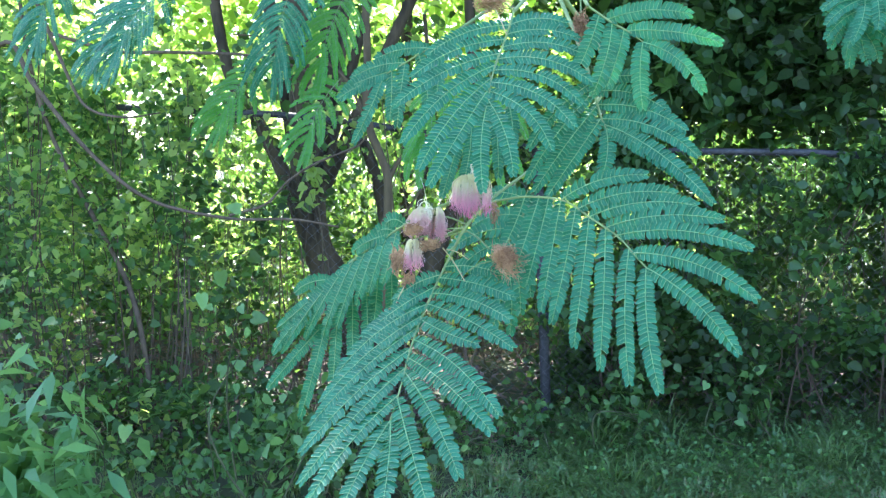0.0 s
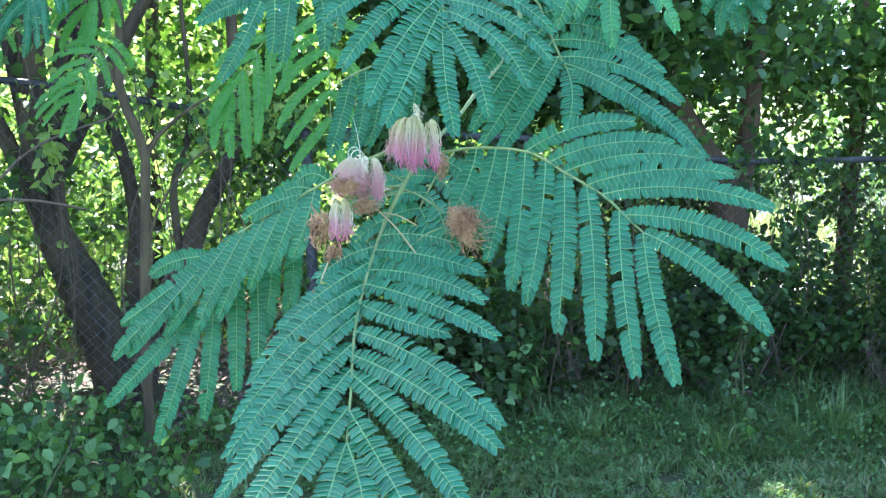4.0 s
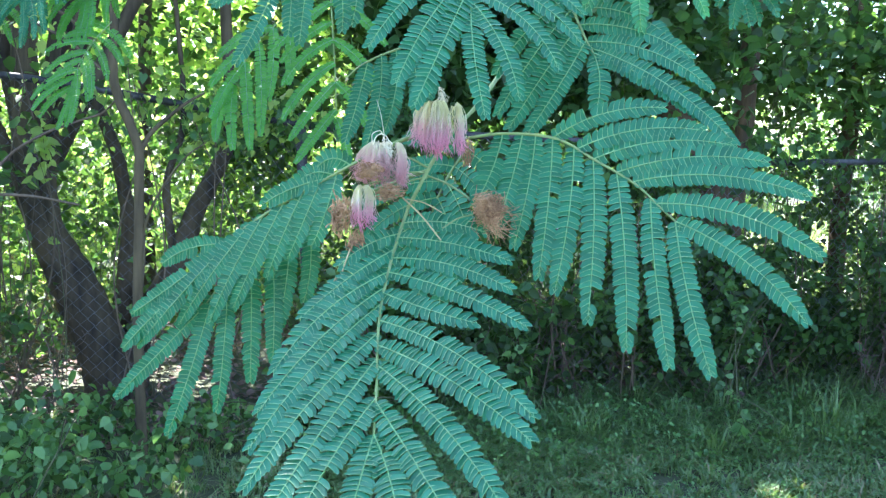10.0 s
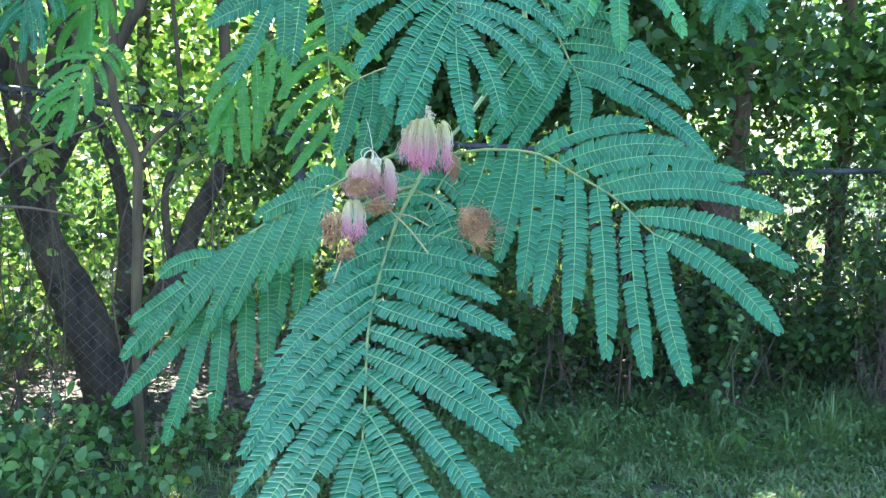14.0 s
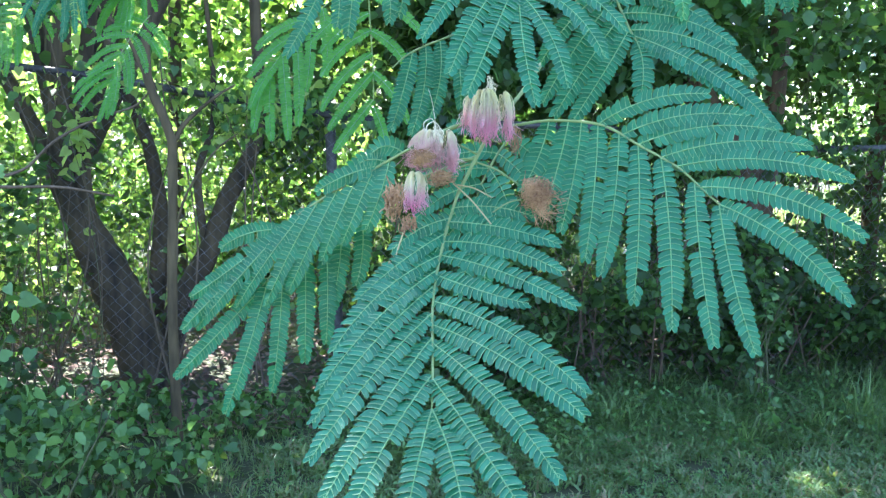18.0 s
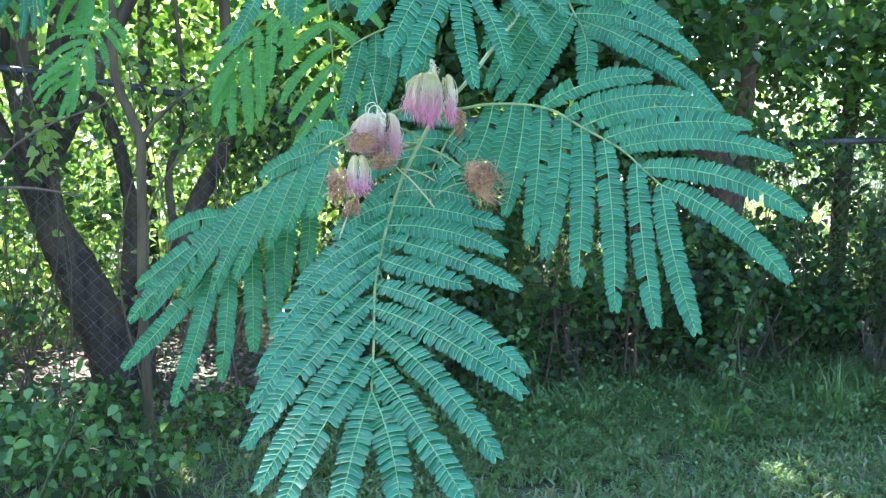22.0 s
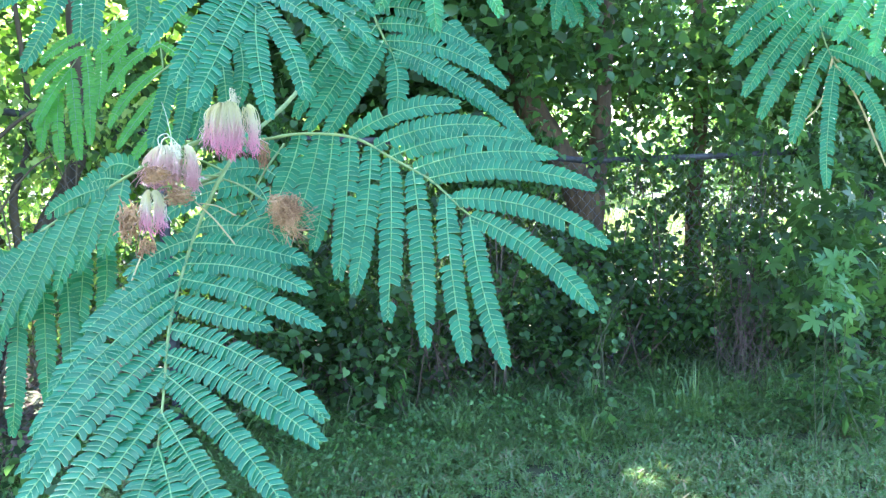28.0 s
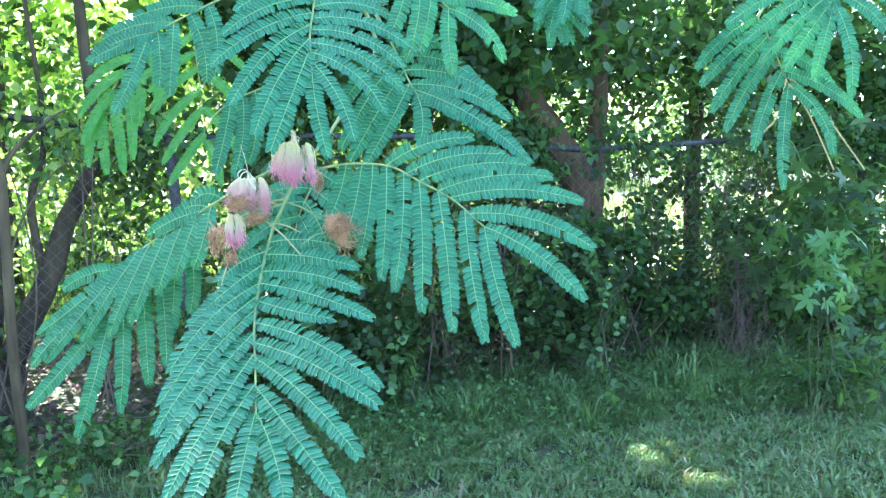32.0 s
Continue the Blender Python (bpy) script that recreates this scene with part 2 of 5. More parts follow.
def clumps(count, centre, radii, dice, knots=40, tight=0.16, hollow=0.35):
    """Places for leaves, gathered in clumps near the skin of an uneven round form."""
    d = dice.standard_normal((knots, 3))
    d /= np.linalg.norm(d, axis=1)[:, None]
    r = dice.uniform(hollow, 1.0, knots) ** 0.6 * dice.uniform(0.75, 1.15, knots)
    knot = d * r[:, None]
    pick = dice.integers(0, knots, count)
    return np.asarray(centre) + (knot[pick] + tight * dice.standard_normal((count, 3))) * np.asarray(radii)


def stalks_to(foot, places, count, dice, radius=0.008):
    """Thin bent stems from a foot up into the leaves."""
    out = []
    for k in range(count):
        top = places[dice.integers(len(places))]
        a = np.asarray(foot) + dice.normal(0, 0.08, 3) * (1, 1, 0)
        mid = (a + top) / 2 + dice.normal(0, 0.08, 3)
        out.append(tube(smooth_line([a, mid, top], 5), (radius, radius * 0.3), 5, seed=k))
    return out


SUNWAY = np.array([math.sin(SUN_AZIMUTH) * math.cos(SUN_ELEVATION), math.cos(SUN_AZIMUTH) * math.cos(SUN_ELEVATION), math.sin(SUN_ELEVATION)])
GLADES = (((2.53, 3.40, 0), 0.088), ((2.66, 3.45, 0), 0.05), ((2.46, 3.31, 0), 0.075), ((2.60, 3.22, 0), 0.05), ((2.54, 2.98, 0), 0.10), ((2.74, 3.25, 0), 0.05), ((2.4, 3.45, 0), 0.05), ((0.358, 0.850, 1.496), 0.038), ((0.504, 0.816, 1.463), 0.022), ((-0.75, 4.7, 1.45), 0.12), ((-0.9, 5.9, 0.1), 0.20), ((-0.68, 5.45, 0.72), 0.09), ((-0.62, 5.45, 0.55), 0.08), ((-1.6, 4.4, 1.0), 0.1), ((-0.95, 3.6, 0.4), 0.07), ((-0.72, 3.55, 0.3), 0.05), ((-1.15, 3.3, 0.5), 0.08), ((-0.7, 5.9, 0.05), 0.15), ((-1.3, 5.8, 0.05), 0.15), ((-1.5, 3.9, 0.7), 0.06), ((-1.8, 4.1, 1.3), 0.08), ((1.6, 3.9, 0.1), 0.04), ((2.2, 4.25, 0.15), 0.04), ((3.2, 3.95, 0.15), 0.05), ((3.7, 3.7, 0.35), 0.06), ((2.9, 4.1, 0.1), 0.04), ((1.25, 3.4, 0.02), 0.04), ((1.9, 3.3, 0.02), 0.035))


# view direction along which holes in the brush open onto the pale ground
SIGHTLINE = np.array((0.583, 0.808, -0.084))
LOOPHOLES = (((2.98, 4.54, 1.06), 0.086), ((3.08, 4.53, 1.2), 0.077), ((3.2, 4.49, 1.27), 0.057), ((3.39, 4.39, 1.07), 0.067), ((3.42, 4.36, 0.94), 0.048), ((3.6, 4.28, 0.88), 0.048), ((3.62, 4.25, 0.68), 0.057), ((3.76, 4.28, 1.37), 0.077), ((3.54, 4.36, 1.33), 0.048), ((3.33, 4.45, 1.37), 0.057), ((3.31, 5.3, 1.12), 0.12), ((3.22, 5.3, 1.38), 0.10), ((3.42, 5.02, 1.75), 0.09), ((3.59, 4.97, 1.64), 0.08), ((3.28, 5.06, 1.83), 0.08), ((2.35, 5.45, 1.42), 0.1), ((2.25, 5.42, 1.18), 0.07), ((2.49, 5.45, 1.32), 0.08))


def thinned(places):
    """Leaves that leave open the few gaps in the canopy through which sun falls, and the sight gaps towards the pale
    ground.
    """
    keep = np.ones(len(places), bool)
    for spot, radius in GLADES:
        off = places - np.array(spot)
        along = off @ SUNWAY
        keep &= (np.linalg.norm(off - along[:, None] * SUNWAY, axis=1) > radius) | (along < 0.4)
    for spot, radius in LOOPHOLES:
        off = places - np.array(spot)
        along = off @ SIGHTLINE
        keep &= (np.linalg.norm(off - along[:, None] * SIGHTLINE, axis=1) > 1.12 * radius * (1 + 0.15 * along)) | (np.random.default_rng(len(places)).random(len(places)) < 0.12) | (abs(along) > 6)
    return places[keep]


def shrub(name, label, centre, radii, count, size, mats, shape=OVATE, seed=1, stems=8, knots=40, category="shrub", tight=0.16, group="", hollow=0.35, droop=0.35, single=False):
    """A bush on the ground: bent stems and a crown of single leaves; single: each leaf is a part of its own."""
    dice = np.random.default_rng(seed)
    foot = (centre[0], centre[1], 0.0)
    top = thing(name, label, category, foot, group)
    places = clumps(count, centre, radii, dice, knots, tight, hollow)
    places = thinned(places[places[:, 2] > 0.02])
    v, q = scatter(places, size * dice.uniform(0.6, 1.35, len(places)), shape, dice=dice, droop=droop, spread=0.9)
    pick = dice.integers(0, len(mats), len(places))
    if single:
        per, faces = len(shape[0]), shape[1]
        for k in range(len(places)):
            part_of(top, "leaf", fast_mesh("leaf", v[k * per:(k + 1) * per], faces, [mats[pick[k]]]))
    else:
        ob = part_of(top, "foliage", fast_mesh("foliage", v, q, mats, np.repeat(pick, len(shape[1]))))
        tagged(ob, kind="stuff")
    for v, q in stalks_to(foot, places, stems, dice, 0.006 if size < 0.06 else 0.003) if stems else ():
        part_of(top, "stem", fast_mesh("stem", v, q, [TWIG if category == "shrub" else STALK]))
    return top


# ---- ground ----
def build_ground():
    """One sheet of earth and turf out to the horizon, fine near the camera."""
    xs = np.concatenate([[-900, -200, -60, -25], np.linspace(-12, 14, 80), [25, 60, 200, 900]])
    ys = np.concatenate([[-900, -200, -40, -10], np.linspace(-4, 22, 80), [32, 60, 200, 900]])
    gx, gy = np.meshgrid(xs, ys)
    gz = np.array([noise.noise((x * 0.5, y * 0.5, 0)) * 0.035 + noise.noise((x * 2.1, y * 2.1, 3)) * 0.012 for x, y in zip(gx.ravel(), gy.ravel())])
    gz = np.where((abs(gx.ravel()) > 20) | (abs(gy.ravel()) > 30), 0, gz) - 0.02
    w, i = len(xs), np.arange(len(xs) - 1)[None] + (np.arange(len(ys) - 1) * len(xs))[:, None]
    quads = np.stack([i, i + 1, i + w + 1, i + w], -1).reshape(-1, 4)
    ob = new("ground", fast_mesh("ground", np.stack([gx.ravel(), gy.ravel(), gz], -1), quads, [SOIL]))
    tagged(ob, "shaded turf and bare soil under the trees", "ground", kind="structure")


build_ground()


def blades(count, xr, yr, height, width, mats, seed, name, label, lean=0.45, keep=None, tuft=12, loose=0.02):
    """Bent grass blades, two faces each, as one mass."""
    dice = np.random.default_rng(seed)
    tufts = max(1, count // tuft)
    tx, ty = dice.uniform(*xr, tufts), dice.uniform(*yr, tufts)
    grown = dice.uniform(0.55, 1.35, tufts)
    if keep is not None:
        ok = keep(tx, ty, dice)
        tx, ty, grown = tx[ok], ty[ok], grown[ok]
    pick = dice.integers(0, len(tx), count)
    x, y = tx[pick] + dice.normal(0, loose, count), ty[pick] + dice.normal(0, loose, count)
    n = len(x)
    h = height * dice.uniform(0.45, 1.3, n) * grown[pick]
    a = dice.uniform(0, 2 * np.pi, n)
    b = a + dice.uniform(0.6, 2.4, n)
    w = width * dice.uniform(0.6, 1.3, n)
    out = lean * dice.uniform(0.2, 1.6, n) * h
    foot = np.stack([x, y, -0.02 + 0 * x], -1)
    side = np.stack([np.cos(b), np.sin(b), 0 * b], -1) * w[:, None] / 2
    way = np.stack([np.cos(a), np.sin(a), 0 * a], -1)
    up = np.array([0, 0, 1.0])
    mid = foot + way * (out * 0.35)[:, None] + up * (h * 0.62)[:, None]
    tip = foot + way * out[:, None] + up * (h * np.clip(1 - 0.25 * out / h, 0.3, 1))[:, None]
    v = np.stack([foot - side, foot + side, mid + side * 0.8, mid - side * 0.8, tip + side * 0.15, tip - side * 0.15], 1).reshape(-1, 3)
    q = (np.array([(0, 1, 2, 3), (3, 2, 4, 5)])[None] + (np.arange(n) * 6)[:, None, None]).reshape(-1, 4)
    ob = new(name, fast_mesh(name, v, q, mats, np.repeat((dice.random(n) > 0.9).astype(int) if len(mats) > 1 else np.zeros(n, int), 2)))
    return tagged(ob, label, "grass", kind="stuff")


def rank(x, y, dice):
    """Rank growth thins out from the fence towards the worn strip at the lawn's edge."""
    f = np.array([noise.noise((a * 2.2, b * 2.2, 4)) for a, b in zip(x, y)])
    return dice.random(len(x)) < np.clip((y - 3.62 + 0.35 * f) / 0.5, 0, 1)


def mown(x, y, dice):
    """Mown turf with a worn strip along its far edge."""
    f = np.array([noise.noise((a * 1.6, b * 1.6, 9)) for a, b in zip(x, y)])
    g = np.array([noise.noise((a * 0.9, b * 0.9, 5)) for a, b in zip(x, y)])
    return dice.random(len(x)) < (0.74 + 0.6 * f) * (1 - 0.75 * np.exp(-((y - 3.62 - 0.25 * g) / 0.10) ** 2))


def patchy(x, y, dice):
    f = np.array([noise.noise((a * 1.6, b * 1.6, 9)) for a, b in zip(x, y)])
    return dice.random(len(x)) < 0.62 + 0.6 * f


blades(95000, (0.2, 6.0), (2.5, 4.2), 0.055, 0.0105, [GRASS, STRAW], 11, "lawn_grass", "short mown lawn grass in dappled shade", 0.8, mown, 14, 0.016)
blades(16000, (-3.5, 0.4), (2.2, 5.0), 0.07, 0.006, [GRASS, STRAW], 12, "rough_grass", "thin shaded grass among the shrubs", 0.9, patchy)
blades(34000, (0.6, 6.0), (3.55, 5.2), 0.085, 0.012, [RANK_GRASS, RANK_GRASS], 13, "tall_grass", "unmown lush grass along the fence", 2.0, rank, 16, 0.035)
blades(2600, (0.8, 5.5), (3.8, 4.9), 0.19, 0.009, [RANK_GRASS, GRASS], 17, "tall_grass", "long arching grass stems at the fence", 1.1, rank, 30, 0.03)
blades(120, (3.0, 3.3), (3.95, 4.1), 0.30, 0.008, [RANK_GRASS, GRASS], 15, "tall_grass", "clump of long grass at the lawn's edge", 0.5, None, 60, 0.03)
blades(60000, (-12, 14), (7.0, 22), 0.25, 0.03, [GRASS, STRAW], 14, "meadow_grass", "sunlit grass beyond the fence", 0.5)


def clover():
    """Small round-leaved weeds all through the lawn."""
    d = np.random.default_rng(16)
    n = 26000
    knot = np.stack([d.uniform(0.2, 6, 900), d.uniform(2.5, 4.7, 900)], -1)
    at = knot[d.integers(0, 900, n)] + d.normal(0, 0.06, (n, 2))
    places = np.column_stack([at, d.uniform(0.005, 0.045, n)])
    v, q = scatter(places, d.uniform(0.008, 0.019, n), OVATE, 0.0, 0.6, d)
    tagged(new("lawn_weeds", fast_mesh("lawn_weeds", v, q, [LEAF_STAR])), "small round-leaved weeds in the lawn", "weeds", kind="stuff")


clover()


def broad_weeds():
    """Broad-leaved weeds between the long grass and the fence."""
    d = np.random.default_rng(19)
    knot = np.stack([d.uniform(0.7, 5.6, 260), d.uniform(3.65, 4.75, 260), d.uniform(0.05, 0.16, 260)], -1)
    n = 4500
    places = knot[d.integers(0, 260, n)] + d.normal(0, 1, (n, 3)) * (0.07, 0.07, 0.035)
    places[:, 2] = np.clip(places[:, 2], 0.01, 0.3)
    v, q = scatter(places, d.uniform(0.012, 0.032, n), OVATE, 0.2, 0.9, d)
    tagged(new("broad_weeds", fast_mesh("broad_weeds", v, q, [LEAF_MID, LEAF_STAR], np.repeat(d.integers(0, 3, n) // 2, len(OVATE[1])))), "low broad-leaved weeds in the long grass", "weeds", kind="stuff")


broad_weeds()


# ---- fence ----
def fence_y(x):
    return 4.95 - 0.05 * x


def fence_top(x):
    return float(np.interp(x, (-4, -0.8, 0.6, 2.2, 2.9, 3.9, 4.8, 8), (1.95, 1.76, 1.55, 1.52, 1.41, 1.44, 1.48, 1.5)))


def build_fence():
    fence = thing("chain_link_fence", "weathered galvanised chain-link fence with a round top rail", "fence", (0.55, fence_y(0.55), 0))
    for x in (-5.6, -3.1, 0.55, 5.2, 8.0):
        y = fence_y(x) + 0.03
        lean = 0.05 if x == 0.55 else 0.0
        v, q = tube([(x + lean, y, -0.1), (x + lean * 0.5, y, 0.7), (x - 0.3 * lean, y, fence_top(x) + 0.03)], (0.03, 0.03), 12)
        part_of(fence, "post", fast_mesh("post", v, q, [STEEL]))
        v, q = tube([(x - 0.3 * lean, y, fence_top(x) + 0.02), (x - 0.3 * lean, y, fence_top(x) + 0.05), (x - 0.3 * lean, y, fence_top(x) + 0.07)], (0.035, 0.033, 0.006), 12)
        part_of(fence, "post_cap", fast_mesh("post_cap", v, q, [STEEL]))
    xs = np.linspace(-5, 8, 40)
    v, q = tube([(x, fence_y(x), fence_top(x)) for x in xs], (0.019, 0.019), 10)
    part_of(fence, "top_rail", fast_mesh("top_rail", v, q, [STEEL]))
    pieces = []
    step, lift = 0.0355, 0.036
    for k in range(int(10.5 / step)):
        x0 = -4.0 + k * step
        top = fence_top(x0)
        p = [(x0 + (step if (j + k) % 2 else 0), fence_y(x0) - 0.026 + (0.003 if (j + k) % 2 else -0.003), top - 0.01 - j * lift) for j in range(int((top - 0.02) / lift))]
        pieces.append(tube(p, (0.0016, 0.0016), 3))
    v, q = joined(pieces)
    part_of(fence, "wire_mesh", fast_mesh("wire_mesh", v, q, [WIRE]))


build_fence()


# ---- trees ----
def tree(name, label, stems, crown, bark=BARK, leaves=LEAF_MID, seed=1, leaf=0.11, group="trees"):
    """stems: lines with radii; crown: centre, radii, number of leaves."""
    foot = stems[0][0][0]
    top = thing(name, label, "tree", (foot[0], foot[1], 0), group)
    for k, (line, radii) in enumerate(stems):
        v, q = tube(smooth_line(line, 7), radii, 14 if k == 0 else 10, 0.05, seed + k)
        part_of(top, "trunk" if k == 0 else "limb", fast_mesh("trunk", v, q, [bark]))
    if crown:
        dice = np.random.default_rng(seed)
        c, r, n = crown
        places = thinned(clumps(n, c, r, dice, 130, 0.12))
        n = len(places)
        v, q = scatter(places, leaf * dice.uniform(0.6, 1.4, n), QUAD, dice=dice)
        part_of(top, "crown", fast_mesh("crown", v, q, [leaves]))
        start = np.array(stems[0][0][-1])
        for i in range(8):
            t = places[dice.integers(n)]
            v, q = tube(smooth_line([start, (start + t) / 2 + dice.normal(0, 0.2, 3), t], 4), (stems[0][1][-1] * 0.7, 0.01), 6, seed=i)
            part_of(top, "branch", fast_mesh("branch", v, q, [bark]))
    return top


tree("slender_tree", "slender grey-barked young tree with a low fork",
     [([(-0.21, 4.25, -0.1), (-0.22, 4.22, 0.6), (-0.205, 4.22, 1.3), (-0.215, 4.22, 1.46), (-0.29, 4.22, 1.66), (-0.305, 4.22, 1.82), (-0.295, 4.22, 2.1), (-0.34, 4.3, 3.2)], (0.024, 0.021, 0.019, 0.017)),
      ([(-0.205, 4.22, 1.40), (-0.15, 4.24, 1.50), (-0.02, 4.26, 1.62), (0.07, 4.3, 1.68)], (0.014, 0.004)),
      ([(-0.21, 4.22, 1.0), (-0.14, 4.2, 1.2), (-0.02, 4.2, 1.38), (0.08, 4.2, 1.46)], (0.007, 0.003)),
      ([(-0.29, 4.22, 1.66), (-0.42, 4.2, 1.92), (-0.7, 4.2, 2.08), (-0.95, 4.2, 2.12)], (0.009, 0.004))],
     ((-0.4, 4.6, 4.7), (1.5, 1.5, 1.5), 9000), PALE_BARK, seed=21)
tree("forked_tree", "old many-stemmed tree with grey-brown bark behind the fence",
     [([(-0.48, 5.25, -0.1), (-0.49, 5.25, 0.1), (-0.54, 5.25, 0.32), (-0.66, 5.25, 0.63), (-0.78, 5.25, 0.9), (-0.86, 5.25, 1.12)], (0.17, 0.145, 0.135, 0.125, 0.10, 0.07)),
      ([(-0.80, 5.27, 0.92), (-0.88, 5.27, 1.2), (-0.90, 5.27, 1.65), (-0.89, 5.27, 2.15), (-0.95, 5.4, 4.2)], (0.078, 0.072, 0.066, 0.05)),
      ([(-0.84, 5.3, 0.95), (-0.96, 5.3, 1.25), (-1.05, 5.3, 1.49), (-1.20, 5.3, 1.8), (-1.38, 5.3, 2.2), (-1.7, 5.6, 4.0)], (0.058, 0.044, 0.038, 0.03)),
      ([(-0.74, 5.2, 0.85), (-0.77, 5.2, 1.2), (-0.72, 5.2, 1.46), (-0.66, 5.2, 1.7), (-0.6, 5.3, 2.4)], (0.05, 0.03, 0.022, 0.014)),
      ([(-0.40, 5.55, 0.0), (-0.36, 5.5, 0.33), (-0.14, 5.5, 0.76), (-0.04, 5.5, 1.05), (0.1, 5.5, 1.33), (0.16, 5.55, 1.6), (0.12, 5.6, 2.6)], (0.085, 0.07, 0.045, 0.03)),
      ([(-0.50, 5.6, 0.2), (-0.44, 5.7, 0.85), (-0.46, 5.7, 1.15), (-0.51, 5.7, 1.41), (-0.61, 5.7, 1.66), (-0.77, 5.7, 2.0), (-1.0, 5.8, 3.2)], (0.06, 0.042, 0.036, 0.02)),
      ([(-0.16, 5.5, 0.75), (-0.2, 5.5, 1.2), (-0.1, 5.5, 1.6), (-0.15, 5.5, 2.4)], (0.028, 0.012))],
     ((-1.0, 6.8, 6.0), (2.8, 2.6, 3.2), 26000), seed=22)
tree("leaning_tree", "leaning red-brown trunk behind the fence",
     [([(3.38, 5.4, -0.1), (3.36, 5.4, 0.9), (3.29, 5.42, 1.25), (3.15, 5.5, 1.5), (3.0, 5.6, 1.8), (2.8, 5.7, 2.4), (2.7, 6.0, 4.0)], (0.13, 0.115, 0.105, 0.09)),
      ([(3.42, 5.42, 0.9), (3.50, 5.48, 1.5), (3.54, 5.52, 2.0), (3.6, 5.6, 2.6), (3.6, 5.8, 4.2)], (0.075, 0.068, 0.06))],
     ((3.2, 6.8, 6.0), (2.8, 2.8, 3.2), 28000), BARK_RED, LEAF_SHADE_TONE, seed=23)
tree("straight_tree", "straight brown trunk deep in the thicket",
     [([(5.1, 6.5, -0.1), (5.1, 6.5, 1.0), (5.13, 6.5, 2.2), (5.1, 6.7, 4.2)], (0.075, 0.065, 0.06))],
     ((6.0, 7.0, 6.0), (2.6, 2.6, 3.2), 22000), BARK_RED, LEAF_SHADE_TONE, seed=24)
tree("far_tree", "straight trunk half hidden by sunlit leaves",
     [([(-0.47, 7.2, -0.1), (-0.5, 7.2, 1.2), (-0.47, 7.2, 2.8), (-0.4, 7.3, 4.5)], (0.06, 0.05, 0.045))],
     ((1.0, 7.6, 6.4), (2.2, 2.0, 2.8), 18000), seed=26)
# two trees added outside the view so their crowns block more sun
tree("added_shade_tree", "leafy tree added beside the view to extend the shading row",
     [([(-3.9, 5.9, -0.1), (-3.9, 5.9, 2.0), (-3.8, 6.0, 4.2)], (0.12, 0.1, 0.08))],
     ((-3.8, 6.4, 6.0), (2.6, 2.6, 3.4), 22000), seed=25)
tree("added_shade_tree", "leafy tree added beside the view to extend the shading row",
     [([(8.6, 5.9, -0.1), (8.6, 5.9, 2.0), (8.5, 6.0, 4.2)], (0.12, 0.1, 0.08))],
     ((8.6, 6.4, 5.6), (2.6, 2.6, 3.4), 18000), seed=27)


# ---- thicket ----
LITTER = rough_material("dry_leaf_litter", (0.075, 0.045, 0.034), (0.32, 0.21, 0.165), 12.0, bump=0.6)


def litter():
    """Fallen leaves on the soil under the thicket."""
    d = np.random.default_rng(61)
    places = np.stack([d.uniform(-4, 6, 16000), d.uniform(4.4, 8.5, 16000), d.uniform(0.0, 0.03, 16000)], -1)
    v, q = scatter(places, d.uniform(0.025, 0.06, len(places)), OVATE, 0.0, 0.4, d)
    tagged(new("leaf_litter", fast_mesh("leaf_litter", v, q, [LITTER])), "dry brown fallen leaves under the thicket", "leaf litter", kind="stuff")


litter()
DK, MD, LT = [LEAF_SHADE_TONE], [LEAF_SHADE_TONE, LEAF_MID], [LEAF_MID, LEAF_SUN_TONE]
d = np.random.default_rng(40)
# the bright side: small-leaved brush that lets much light through, part of it in the sun-bright leaf colour
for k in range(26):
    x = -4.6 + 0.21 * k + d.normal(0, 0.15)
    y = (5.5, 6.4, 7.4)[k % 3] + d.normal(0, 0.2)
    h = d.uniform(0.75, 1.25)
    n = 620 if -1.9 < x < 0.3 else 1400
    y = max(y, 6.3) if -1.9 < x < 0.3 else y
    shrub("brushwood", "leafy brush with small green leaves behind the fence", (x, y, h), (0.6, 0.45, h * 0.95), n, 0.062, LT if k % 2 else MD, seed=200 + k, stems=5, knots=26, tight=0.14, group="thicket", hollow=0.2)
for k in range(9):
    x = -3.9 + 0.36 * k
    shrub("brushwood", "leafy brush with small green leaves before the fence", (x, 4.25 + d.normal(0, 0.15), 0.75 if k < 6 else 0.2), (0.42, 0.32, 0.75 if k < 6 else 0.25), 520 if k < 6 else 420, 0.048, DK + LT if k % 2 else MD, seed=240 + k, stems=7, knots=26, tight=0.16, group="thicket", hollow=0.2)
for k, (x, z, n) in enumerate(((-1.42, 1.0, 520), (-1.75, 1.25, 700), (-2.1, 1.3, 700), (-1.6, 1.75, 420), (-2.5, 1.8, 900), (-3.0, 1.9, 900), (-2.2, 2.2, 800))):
    shrub("brushwood", "leafy brush with rounded green leaves at the fence", (x, 4.62, z), (0.3, 0.22, 0.7), int(n * 0.5), 0.05, [LEAF_MID, LEAF_SUN_TONE], HEART, seed=280 + k, stems=5, knots=30, tight=0.2, group="thicket", hollow=0.1)
